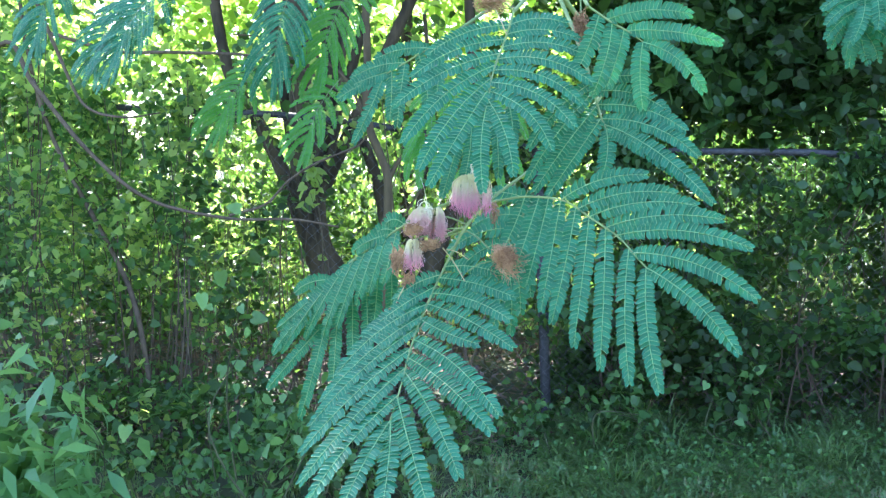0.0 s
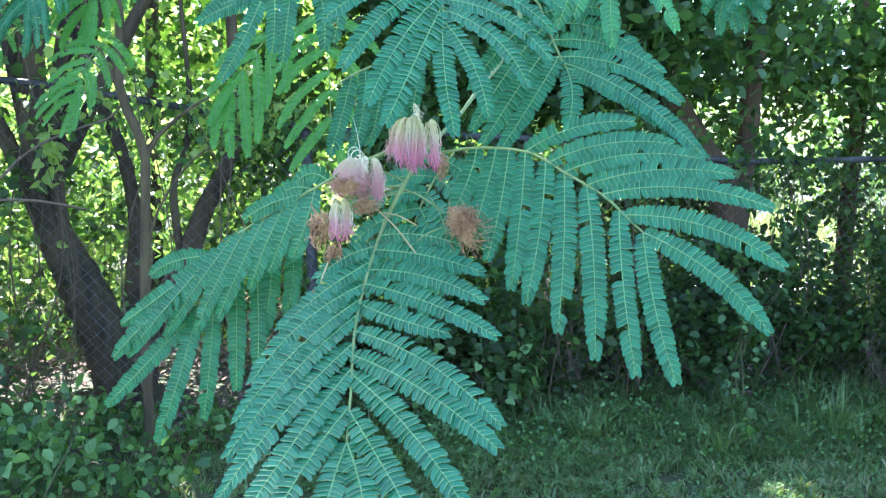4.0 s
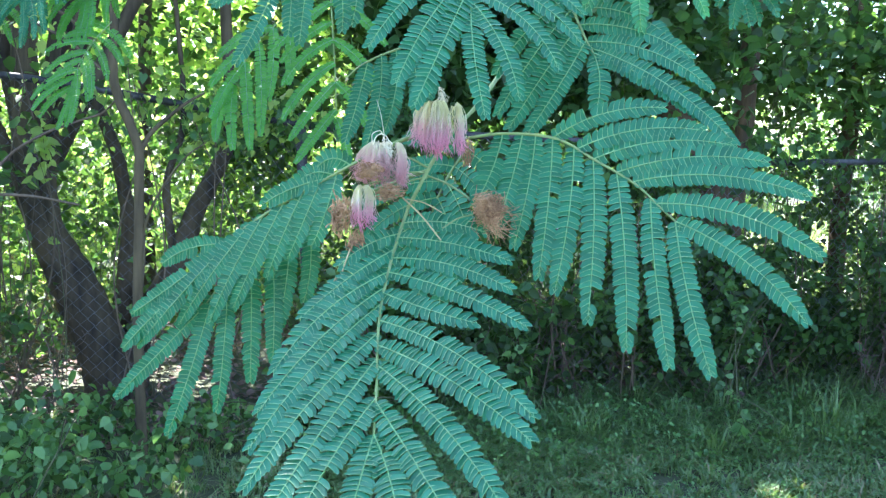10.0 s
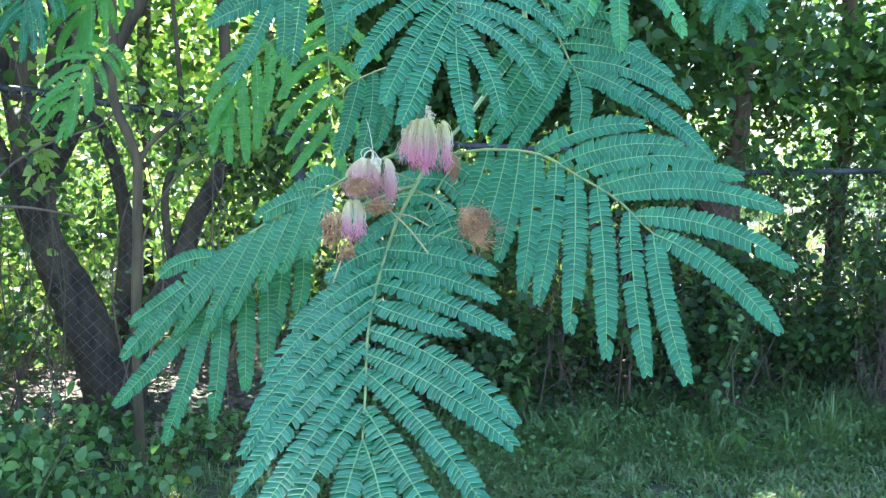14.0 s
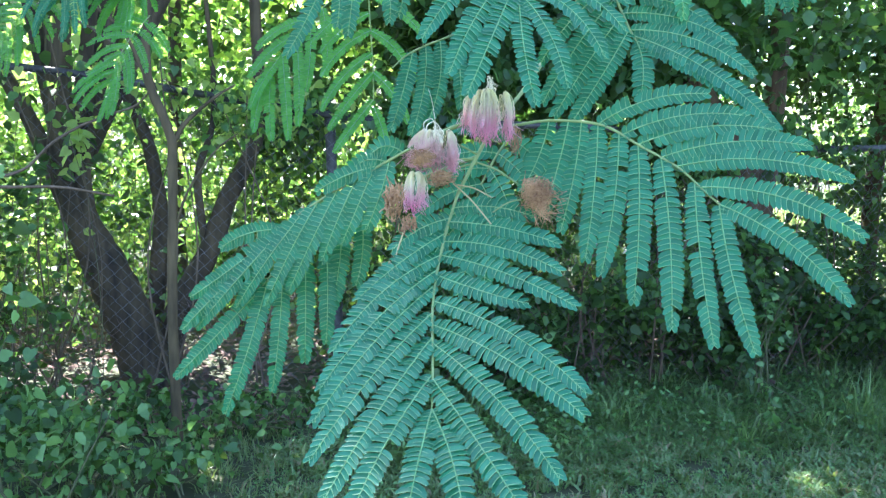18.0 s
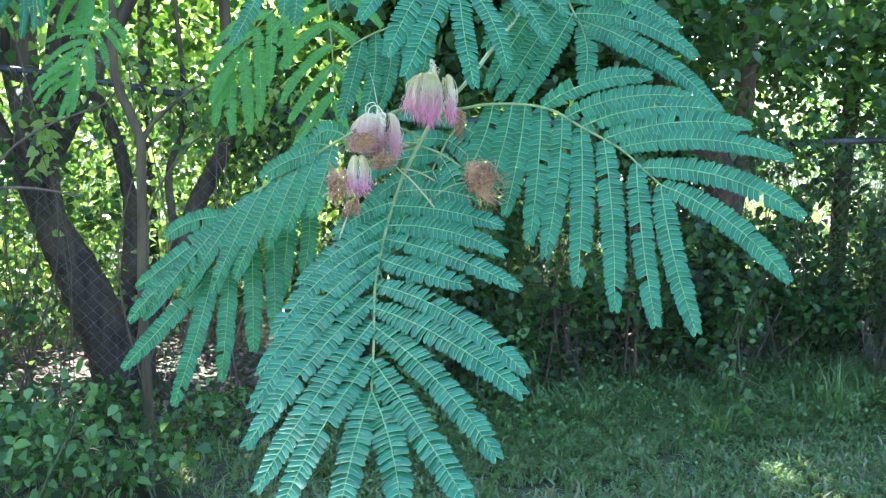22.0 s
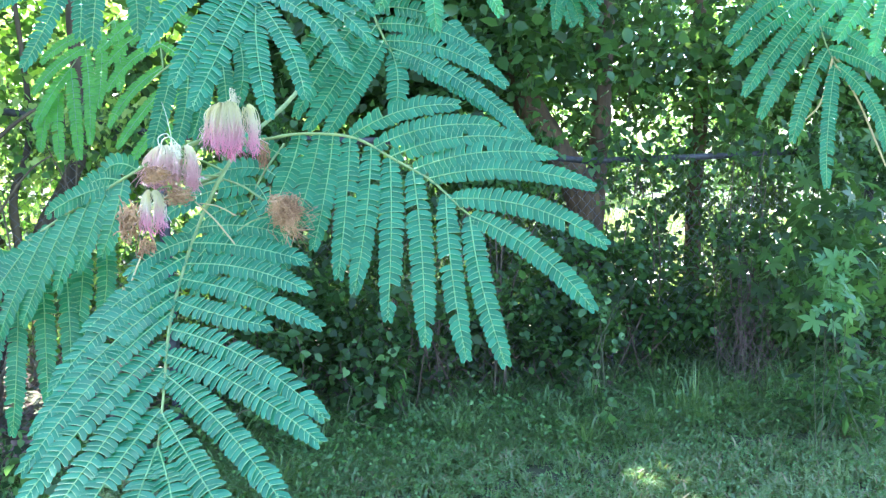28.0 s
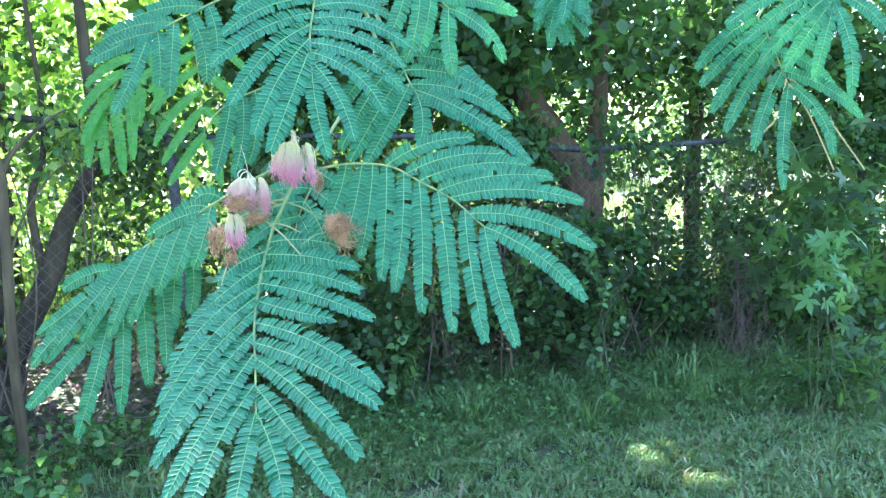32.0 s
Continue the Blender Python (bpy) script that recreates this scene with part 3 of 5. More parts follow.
for k, (x, y, z, n) in enumerate(((-1.05, 4.7, 1.1, 230), (-1.38, 4.6, 1.25, 240), (-1.2, 4.65, 0.6, 260), (-0.85, 4.72, 0.55, 120), (-0.05, 6.4, 1.5, 300), (0.2, 6.5, 1.1, 260), (-0.15, 6.3, 2.2, 180))):
    shrub("brushwood", "shaded leafy brush against the fence", (x, y, z), (0.24 if y < 5 else 0.45, 0.18, 0.4), n, 0.05 if y < 5 else 0.065, MD, OVATE, seed=600 + k, stems=5, knots=22, tight=0.2, group="thicket", hollow=0.1)
# climbers over the rail
for k, (x, z, n) in enumerate(((-0.85, 1.85, 90), (-3.4, 1.85, 1400), (-2.6, 1.8, 1400), (-1.9, 1.75, 1200), (-1.5, 1.8, 300), (-0.3, 1.65, 200), (0.2, 1.6, 400), (0.95, 1.55, 900), (2.45, 1.42, 1200), (2.0, 1.3, 700), (4.75, 1.4, 1100), (5.4, 1.4, 1200), (3.35, 1.45, 260), (4.1, 1.45, 200))):
    dd = np.random.default_rng(260 + k)
    climber = thing("climber", "green climbing vine over the fence rail", "vine", (x, fence_y(x) - 0.05, 0), "climbers")
    places = thinned(clumps(n, (x, fence_y(x) - 0.06, z), (0.42, 0.10, 0.26), dd, 24, 0.25, 0.1))
    n = len(places)
    v, q = scatter(places, 0.046 * dd.uniform(0.55, 1.35, n), HEART, 0.7, 0.6, dd)
    # one vine, two tones: sun-bright leaf colour on the left, shade-dark on the right
    part_of(climber, "foliage", fast_mesh("foliage", v, q, [LEAF_MID, LEAF_SUN_TONE] if x < 0.5 else [LEAF_SHADE_TONE, LEAF_MID], np.repeat(dd.integers(0, 2, n), len(HEART[1]))))
    for j in range(3):
        p = [(x + dd.normal(0, 0.1), fence_y(x) - 0.045, 0.0), (x + dd.normal(0, 0.1), fence_y(x) - 0.045, z * 0.5), tuple(places[j])]
        v, q = tube(smooth_line(p, 6), (0.006, 0.003), 5)
        part_of(climber, "stem", fast_mesh("stem", v, q, [TWIG]))
for k, (x, y, z, r, n) in enumerate(((-3.1, 5.7, 2.1, 0.6, 500), (-1.7, 5.6, 1.9, 0.4, 200), (-0.6, 6.2, 2.3, 0.45, 160), (-2.7, 6.4, 1.4, 0.6, 300), (-1.0, 5.0, 1.95, 0.4, 130), (-0.75, 4.9, 1.55, 0.25, 60), (-1.5, 5.0, 1.5, 0.35, 160))):
    shrub("tall_shrub", "tall loose shrub reaching over the fence", (x, y, z), (r, 0.4, 0.55), n, 0.075, [LEAF_SHADE_TONE, LEAF_MID, LEAF_SUN_TONE], seed=560 + k, stems=4, knots=22, tight=0.15, group="thicket", hollow=0.15)
# the dark side: shade is put into the leaf colour
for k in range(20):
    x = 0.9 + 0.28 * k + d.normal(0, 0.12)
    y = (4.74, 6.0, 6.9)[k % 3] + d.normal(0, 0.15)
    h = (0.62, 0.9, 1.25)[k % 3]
    shrub("brushwood", "dense brush behind the fence, leaves coloured dark for shade", (x, y, h), (0.6, 0.4, h), 1750, 0.056, MD if k % 3 == 0 else DK, seed=300 + k, stems=6, knots=34, tight=0.15, group="thicket", hollow=0.15)
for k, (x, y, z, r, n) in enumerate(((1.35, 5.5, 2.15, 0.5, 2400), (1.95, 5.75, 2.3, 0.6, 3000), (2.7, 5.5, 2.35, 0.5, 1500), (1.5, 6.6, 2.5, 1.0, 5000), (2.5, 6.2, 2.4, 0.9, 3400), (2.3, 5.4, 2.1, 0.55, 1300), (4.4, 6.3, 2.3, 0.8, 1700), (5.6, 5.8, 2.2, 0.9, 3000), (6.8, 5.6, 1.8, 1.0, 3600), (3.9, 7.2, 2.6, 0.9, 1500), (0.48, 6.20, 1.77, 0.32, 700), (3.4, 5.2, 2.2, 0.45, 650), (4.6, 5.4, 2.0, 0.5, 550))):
    shrub("tall_shrub", "tall shrub reaching over the fence, some leaves coloured dark for shade", (x, y, z), (r, 0.55, 0.75), n, 0.085, MD if x < 2.4 else [LEAF_SHADE_TONE, LEAF_MID, LEAF_MID], seed=340 + k, stems=6, knots=60, tight=0.2, group="thicket", hollow=0.2)
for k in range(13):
    shrub("undergrowth", "low undergrowth at the foot of the fence, leaves coloured dark for shade", (0.75 + 0.42 * k, 5.1 + d.normal(0, 0.12), 0.28), (0.38, 0.2, 0.34), 900, 0.05, DK if k % 3 else MD, seed=380 + k, stems=4, knots=24, tight=0.2, group="thicket", hollow=0.1)
# sun-bright growth beyond, some of the brightness put into the leaf colour
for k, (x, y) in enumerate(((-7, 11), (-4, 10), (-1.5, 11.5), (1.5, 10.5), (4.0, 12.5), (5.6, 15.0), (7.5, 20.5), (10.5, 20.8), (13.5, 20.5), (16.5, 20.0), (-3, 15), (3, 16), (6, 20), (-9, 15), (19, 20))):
    shrub("sunlit_shrub", "sunlit yellow-green shrub beyond the fence", (x, y, 1.6 + 0.05 * k), (2.2, 1.4, 2.4), 4200, 0.15, [LEAF_SUN_TONE, LEAF_MID] if x < 4 or y > 20 else [LEAF_MID], QUAD, 50 + k, 6, 70, group="sunlit shrubs")

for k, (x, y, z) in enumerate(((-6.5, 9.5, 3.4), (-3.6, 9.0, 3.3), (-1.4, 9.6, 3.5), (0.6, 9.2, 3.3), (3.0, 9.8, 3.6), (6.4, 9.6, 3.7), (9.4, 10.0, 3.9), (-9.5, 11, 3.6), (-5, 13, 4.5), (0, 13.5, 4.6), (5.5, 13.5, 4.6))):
    shrub("sunlit_tree", "small tree with sunlit yellow-green leaves beyond the fence", (x, y, z), (1.7, 0.9, 1.3), 1900, 0.14, [LEAF_SUN_TONE] if x < 2.5 else [LEAF_MID], QUAD, 500 + k, 3, 60, "tree", 0.13, group="sunlit shrubs")

# ---- single plants near the lawn ----
shrub("star_leaf_sapling", "young sapling with star-shaped light green leaves", (3.55, 3.36, 0.92), (0.17, 0.12, 0.22), 40, 0.115, [LEAF_PALE], STAR, 401, 4, 26, "sapling", 0.25, hollow=0.1, droop=0.6, single=True)
# same kind of sapling, its shade put into the leaf colour
shrub("star_leaf_sapling", "sapling with star-shaped leaves, coloured darker for shade", (4.0, 3.8, 0.95), (0.36, 0.3, 0.6), 260, 0.13, [LEAF_SHADE_TONE, LEAF_MID], STAR, 402, 5, 30, "sapling", 0.25, hollow=0.1, droop=0.6)
shrub("narrow_leaf_weed", "weed with narrow pointed leaves at the lawn's edge", (3.75, 3.45, 0.24), (0.30, 0.22, 0.24), 420, 0.09, MD, SLIM, 403, 10, 20, "weed", 0.25, hollow=0.1)
shrub("narrow_leaf_weed", "pale-topped weed with pointed leaves", (-1.12, 2.66, 0.55), (0.22, 0.2, 0.36), 150, 0.13, [LEAF_PALE], SLIM, 404, 7, 16, "weed", 0.22, hollow=0.1, single=True)
shrub("broad_leaf_weed", "low weed with broad green leaves", (-1.35, 2.75, 0.4), (0.35, 0.25, 0.4), 260, 0.10, [LEAF_MID, LEAF_STAR], OVATE, 405, 8, 20, "weed", 0.22, hollow=0.1)
for k, (x, y, z, r, n, sz, lab) in enumerate(((-0.62, 3.75, 0.2, 0.34, 700, 0.05, "low broad-leaved weeds in the shade"), (-0.15, 3.75, 0.14, 0.26, 360, 0.05, "low broad-leaved weeds in the shade"),
        (-0.42, 3.3, 0.32, 0.22, 190, 0.055, "twining vine with heart-shaped leaves"), (-0.66, 3.2, 0.62, 0.2, 130, 0.06, "twining vine with heart-shaped leaves"), (-1.0, 3.5, 0.2, 0.4, 480, 0.05, "low broad-leaved weeds in the shade"), (-1.7, 3.4, 0.4, 0.5, 600, 0.06, "low broad-leaved weeds in the shade"), (-2.2, 3.0, 0.5, 0.5, 600, 0.06, "low broad-leaved weeds in the shade"),
        (1.02, 4.42, 0.24, 0.24, 170, 0.055, "light green vine creeping out of the thicket"), (2.87, 4.42, 0.5, 0.2, 170, 0.055, "light green vine creeping out of the thicket"), (1.6, 4.5, 0.3, 0.25, 150, 0.06, "broad-leaved seedling at the fence"), (2.64, 3.95, 0.16, 0.07, 14, 0.075, "small seedling in the grass"), (-0.62, 5.4, 0.5, 0.2, 110, 0.05, "ivy on the foot of the old trunk"), (-1.0, 4.55, 0.16, 0.34, 420, 0.05, "low leafy ground cover at the fence"), (-0.5, 4.5, 0.12, 0.32, 380, 0.05, "low leafy ground cover at the fence"), (0.05, 4.35, 0.14, 0.32, 400, 0.05, "low leafy ground cover at the fence"), (-1.5, 4.5, 0.25, 0.36, 460, 0.055, "low leafy ground cover at the fence"), (0.5, 4.45, 0.12, 0.28, 320, 0.05, "low leafy ground cover at the fence"))):
    # the dark leaf tone stands for shade between these leaves
    shrub("ground_vine", lab, (x, y, z), (r, r * 0.8, max(z * 0.95, 0.1)), int(n * 0.72), sz * 0.88, [LEAF_SHADE_TONE, LEAF_MID, LEAF_STAR] if 6 < k < 11 else [LEAF_SHADE_TONE, LEAF_MID, LEAF_STAR, LEAF_STAR], HEART if k % 2 else OVATE, 420 + k, 5, 18, "vine", 0.25, hollow=0.1, droop=0.5)


PALE_GROUND = rough_material("pale_ground", (0.30, 0.285, 0.275), (0.58, 0.56, 0.545), 40.0, bump=0.6)


def pale_sheet():
    """A bare pale sheet in the sun, added to show as white patches through the thicket."""
    xs, ys = np.linspace(4.5, 19, 30), np.linspace(8.0, 19, 22)
    gx, gy = np.meshgrid(xs, ys)
    gz = 0.03 + 0.01 * np.sin(gx * 3) * np.cos(gy * 2)
    w, i = len(xs), np.arange(len(xs) - 1)[None] + (np.arange(len(ys) - 1) * len(xs))[:, None]
    quads = np.stack([i, i + 1, i + w + 1, i + w], -1).reshape(-1, 4)
    tagged(new("pale_ground_sheet", fast_mesh("pale_ground_sheet", np.stack([gx.ravel(), gy.ravel(), gz.ravel()], -1), quads, [PALE_GROUND])), "pale sunlit ground added to show as white patches through the thicket", "drive", kind="structure")


pale_sheet()
# bright sun spots made as leaves in the sun-bright colour
shrub("sun_toned_sprig", "hanging sprig of leaves, coloured pale for sunlight", (-0.70, 4.74, 1.42), (0.06, 0.03, 0.2), 26, 0.06, [LEAF_SUN_TONE], HEART, 460, 1, 9, "vine", 0.2, hollow=0.1, single=True)


def vine(name, label, line, radii, mat=TWIG):
    top = thing(name, label, "branch", line[0])
    v, q = tube(smooth_line(line, 8), radii, 7, 0.06)
    part_of(top, "stem", fast_mesh("stem", v, q, [mat]))
    return top


vine("arching_branch", "long bare arching branch at the thicket's edge",
     [(-2.9, 4.15, 0.0), (-2.6, 4.14, 1.5), (-2.1, 4.13, 2.08), (-1.93, 4.12, 1.89), (-1.68, 4.11, 1.58), (-1.38, 4.11, 1.33), (-0.99, 4.13, 1.23), (-0.66, 4.16, 1.22), (-0.45, 4.2, 1.18)], (0.013, 0.012, 0.011, 0.008, 0.005))
vine("arching_branch", "thin pale branch curving up to the young tree",
     [(-0.99, 4.17, 1.24), (-0.83, 4.25, 1.29), (-0.72, 4.27, 1.40), (-0.6, 4.29, 1.48), (-0.46, 4.31, 1.54), (-0.36, 4.3, 1.58), (-0.28, 4.25, 1.66)], (0.007, 0.006, 0.004))
vine("dead_sapling", "thin grey dead stem leaning in the thicket", [(-1.55, 4.5, 0.0), (-1.65, 4.52, 0.7), (-1.81, 4.55, 1.07), (-2.06, 4.58, 1.53), (-2.21, 4.61, 1.96), (-2.3, 4.65, 2.5)], (0.015, 0.013, 0.01))
vine("twig", "bare forked twig among the leaves", [(-2.0, 4.25, 2.4), (-1.85, 4.25, 2.01), (-1.74, 4.25, 1.79), (-1.55, 4.25, 1.73), (-1.36, 4.27, 1.75)], (0.010, 0.008, 0.003))
vine("twig", "long thin twig reaching through the leaves", [(-1.9, 4.25, 2.15), (-1.58, 4.28, 2.06), (-1.27, 4.3, 2.05), (-0.84, 4.32, 2.02), (-0.53, 4.33, 1.9), (-0.31, 4.25, 1.72)], (0.010, 0.008, 0.004))


def dry_tangle(name, label, centre, spread, height, count, seed):
    """Dead climbing stems hanging and crossing in a bundle."""
    dd = np.random.default_rng(seed)
    top = thing(name, label, "vine", (centre[0], centre[1], 0))
    for k in range(count):
        x, y = centre[0] + dd.normal(0, spread), centre[1] + dd.normal(0, 0.08)
        p = [(x + dd.normal(0, 0.055), y + dd.normal(0, 0.05), z) for z in np.linspace(0.0, height * dd.uniform(0.5, 1.1), 6)]
        v, q = tube(smooth_line(p, 4), (0.0022, 0.0011), 4)
        part_of(top, "stem", fast_mesh("stem", v, q, [DEAD_VINE]))


dry_tangle("dry_vine", "bundle of dry grey-brown vine stems on the fence", (3.92, 4.4), 0.045, 0.85, 34, 71)
dry_tangle("dry_vine", "dry brown stems in the shade under the brush", (1.75, 4.75), 0.35, 0.6, 45, 72)
dry_tangle("dry_vine", "tangle of dead twigs in the leaves", (-1.35, 5.2), 0.2, 1.9, 26, 73)
dry_tangle("dry_vine", "dead twigs at the foot of the old tree", (-0.35, 5.2), 0.3, 0.6, 14, 74)


# ---- the mimosa tree ----
BLADE = leaf_material("mimosa_leaflet", (0.012, 0.090, 0.046), (0.045, 0.250, 0.132), 0.27, (0.06, 0.40, 0.07), 0.45, 90.0)
BLADE_LIME = leaf_material("young_mimosa_leaflet", (0.035, 0.17, 0.032), (0.08, 0.27, 0.045), 0.5, (0.22, 0.66, 0.06), 0.5, 90.0)
RIB = leaf_material("pale_green_rib", (0.13, 0.37, 0.15), (0.22, 0.47, 0.20), 0.25, (0.4, 0.6, 0.15))
GREEN_STEM = rough_material("green_shoot", (0.13, 0.22, 0.07), (0.26, 0.36, 0.12), 90.0, bump=0.1, rough=0.55)
MIMOSA_BARK = rough_material("smooth_mimosa_bark", (0.13, 0.11, 0.085), (0.28, 0.24, 0.19), 40.0, bump=0.3)
DRY_PETAL = rough_material("dry_brown_filament", (0.15, 0.07, 0.03), (0.66, 0.41, 0.21), 420.0, bump=0.1)
STALK_CREAM = rough_material("cream_thread", (0.75, 0.70, 0.48), (0.92, 0.88, 0.70), 200.0, bump=0.05)
STALK_DRY = rough_material("dry_pale_stalk", (0.36, 0.30, 0.13), (0.5, 0.44, 0.2), 90.0, bump=0.1)


def tassel_material(name, stops):
    """Filaments whose colour runs from the tips up to the base."""
    m, n, l, b = material(name)
    coord, split, ramp = n.new("ShaderNodeTexCoord"), n.new("ShaderNodeSeparateXYZ"), n.new("ShaderNodeValToRGB")
    geo, add = n.new("ShaderNodeNewGeometry"), n.new("ShaderNodeMath")
    l.new(coord.outputs["Generated"], split.inputs[0])
    add.operation = "MULTIPLY_ADD"
    add.inputs[1].default_value = 0.22
    l.new(geo.outputs["Random Per Island"], add.inputs[0])
    l.new(split.outputs["Z"], add.inputs[2])
    ramp.color_ramp.elements[0].position, ramp.color_ramp.elements[0].color = stops[0][0], (*stops[0][1], 1)
    ramp.color_ramp.elements[1].position, ramp.color_ramp.elements[1].color = stops[-1][0], (*stops[-1][1], 1)
    for at, colour in stops[1:-1]:
        ramp.color_ramp.elements.new(at).color = (*colour, 1)
    l.new(add.outputs[0], ramp.inputs[0])
    l.new(ramp.outputs[0], b.inputs["Base Color"])
    b.inputs["Roughness"].default_value = 0.6
    thin, both = n.new("ShaderNodeBsdfTranslucent"), n.new("ShaderNodeMixShader")
    l.new(ramp.outputs[0], thin.inputs["Color"])
    both.inputs[0].default_value = 0.5
    l.new(b.outputs[0], both.inputs[1])
    l.new(thin.outputs[0], both.inputs[2])
    l.new(both.outputs[0], n["Material Output"].inputs["Surface"])
    return m


PINK = tassel_material("pink_tassel", [(0.10, (0.90, 0.24, 0.46)), (0.45, (0.95, 0.56, 0.68)), (0.80, (0.98, 0.93, 0.74)), (1.1, (0.98, 0.95, 0.62))])
FADED = tassel_material("faded_tassel", [(0.1, (0.78, 0.38, 0.42)), (0.5, (0.88, 0.56, 0.56)), (0.8, (0.94, 0.74, 0.66)), (1.15, (0.96, 0.92, 0.66))])

mimosa = thing("mimosa_tree", "mimosa tree with feathery green leaves and fading pink tassels", "tree", (-1.9, -0.5, 0))


def pinna_mesh(line, normal, width, dice, pitch=0.0037, blade=BLADE, gaps=(), fill=1.0):
    """One feather: a thin rib with paired oblong leaflets along it, each with a pale vein."""
    p = np.asarray(line)
    seg = np.linalg.norm(np.diff(p, axis=0), axis=1)
    run = np.concatenate([[0], np.cumsum(seg)])
    total = run[-1]
    count = max(6, int(total / pitch))
    verts, quads, mats = [], [], []
    v, q = tube(p, (0.00055, 0.00045, 0.0003), 4)
    verts.append(v)
    quads.append(q)
    mats += [1] * len(q)
    base = len(v)
    grow = (0.0, 0.07, 0.40, 0.72, 0.91, 1.0)
    front = (0.12, 0.47, 0.51, 0.50, 0.36, 0.06)
    back = (0.12, 0.45, 0.52, 0.44, 0.20, -0.04)
    for k in range(count + 1):
        s = (k + 0.6) / (count + 1)
        at = np.array([np.interp(s * total, run, p[:, i]) for i in range(3)])
        nxt = np.array([np.interp(min(total, s * total + 0.002), run, p[:, i]) for i in range(3)])
        prv = np.array([np.interp(max(0, s * total - 0.002), run, p[:, i]) for i in range(3)])
        t = (nxt - prv) / (np.linalg.norm(nxt - prv) + 1e-9)
        n = normal - t * (normal @ t)
        n /= np.linalg.norm(n)
        side = np.cross(n, t)
        reach = 0.5 * width * np.interp(s, (0, 0.08, 0.25, 0.7, 0.9, 1), (0.55, 0.8, 1, 0.97, 0.82, 0.62))
        turn = np.interp(s, (0, 0.5, 0.85, 1), (86, 79, 69, 38)) + dice.normal(0, 3)
        lift = dice.normal(0.10, 0.07)
        for sign in (1, -1):
            if dice.random() < 0.012 or any(a < s < b and c == sign for a, b, c in gaps):
                continue
            a = radians(turn + dice.normal(0, 2.5))
            d = math.cos(a) * t + math.sin(a) * sign * side
            d = d + n * (lift + dice.normal(0, 0.05))
            d /= np.linalg.norm(d)
            w = t - d * (t @ d)
            w /= np.linalg.norm(w)
            up = np.cross(d, w) * (1 if sign > 0 else -1)
            if up @ n < 0:
                up = -up
            ln, wd = reach * dice.uniform(0.95, 1.04), fill * pitch * dice.uniform(1.02, 1.10)
            twist = dice.normal(0.14, 0.06)
            w, up = w * math.cos(twist) + up * math.sin(twist), up * math.cos(twist) - w * math.sin(twist)
            tip_lean = 0.13 * ln
            rows = []
            for g, f, b in zip(grow, front, back):
                c = at + d * (g * ln) + w * (tip_lean * g * g) - up * (0.10 * ln * g * g)
                rows += [c + w * (f * wd), c + w * (0.15 * f * wd) - up * (0.0007 * min(1.0, 8 * g, 3 * (1.05 - g))), c - w * (b * wd)]
            vein = []
            for g, f in ((0.02, 0.22), (0.5, 0.30), (0.97, 0.15)):
                c = at + d * (g * ln) + w * (tip_lean * g * g + 0.43 * wd) + up * (0.00025 - 0.10 * ln * g * g)
                vein += [c + w * (0.00021 * (1.15 - 0.7 * g)), c - w * (0.00021 * (1.15 - 0.7 * g))]
            verts.append(np.array(rows + vein))
            f = []
            for j in range(5):
                for i in range(2):
                    f.append((base + 3 * j + i, base + 3 * j + 3 + i, base + 3 * j + 4 + i, base + 3 * j + 1 + i))
            o = base + 18
            f += [(o, o + 2, o + 3, o + 1), (o + 2, o + 4, o + 5, o + 3)]
            quads.append(np.array(f))
            mats += [0] * 10 + [1] * 2
            base += 24
    return fast_mesh("pinna", np.vstack(verts), np.vstack(quads), [blade, RIB], mats)


def mimosa_leaf(label, stalk, normal, rows, width=0.0188, blade=BLADE, seed=3, gaps=None, droop=0.0, pitch=0.0037, fill=1.0):
    """A twice-feathered leaf. rows: place along the stalk, angle from it, length, bow and tilt of each feather."""
    dice = np.random.default_rng(seed + int(1000 * abs(stalk[0][0])))
    line = smooth_line(stalk, 12)
    v, q = tube(line, (0.0012, 0.0010, 0.0007), 7, 0.04)
    leaf = part_of(mimosa, "leaf", fast_mesh("leaf_stalk", v, q, [GREEN_STEM]), label)
    n = np.array(normal, float)
    n /= np.linalg.norm(n)
    tangent = np.gradient(line, axis=0)
    for k, (s, angle, length, bow, tilt) in enumerate(rows):
        j = int(round(s * (len(line) - 1)))
        t = tangent[j] - n * (tangent[j] @ n)
        t /= np.linalg.norm(t)
        across = np.cross(n, t)
        a, up = radians(angle), radians(tilt)
        d = (math.cos(a) * t + math.sin(a) * across) * math.cos(up) + n * math.sin(up)
        side = np.cross(n, d)
        u = np.linspace(0, 1, 14)[:, None]
        curve = line[j] + d * (u * length) + side * (4 * u * (1 - u) * bow * length) + n * (u * (1 - u) * 0.16 * length) - np.array([0, 0, 1]) * (u * u * droop * length)
        sub = new("pinna", pinna_mesh(curve, n, width * dice.uniform(0.93, 1.05), dice, pitch, blade, (gaps or {}).get(k, ()), fill))
        sub.parent = leaf
    return leaf


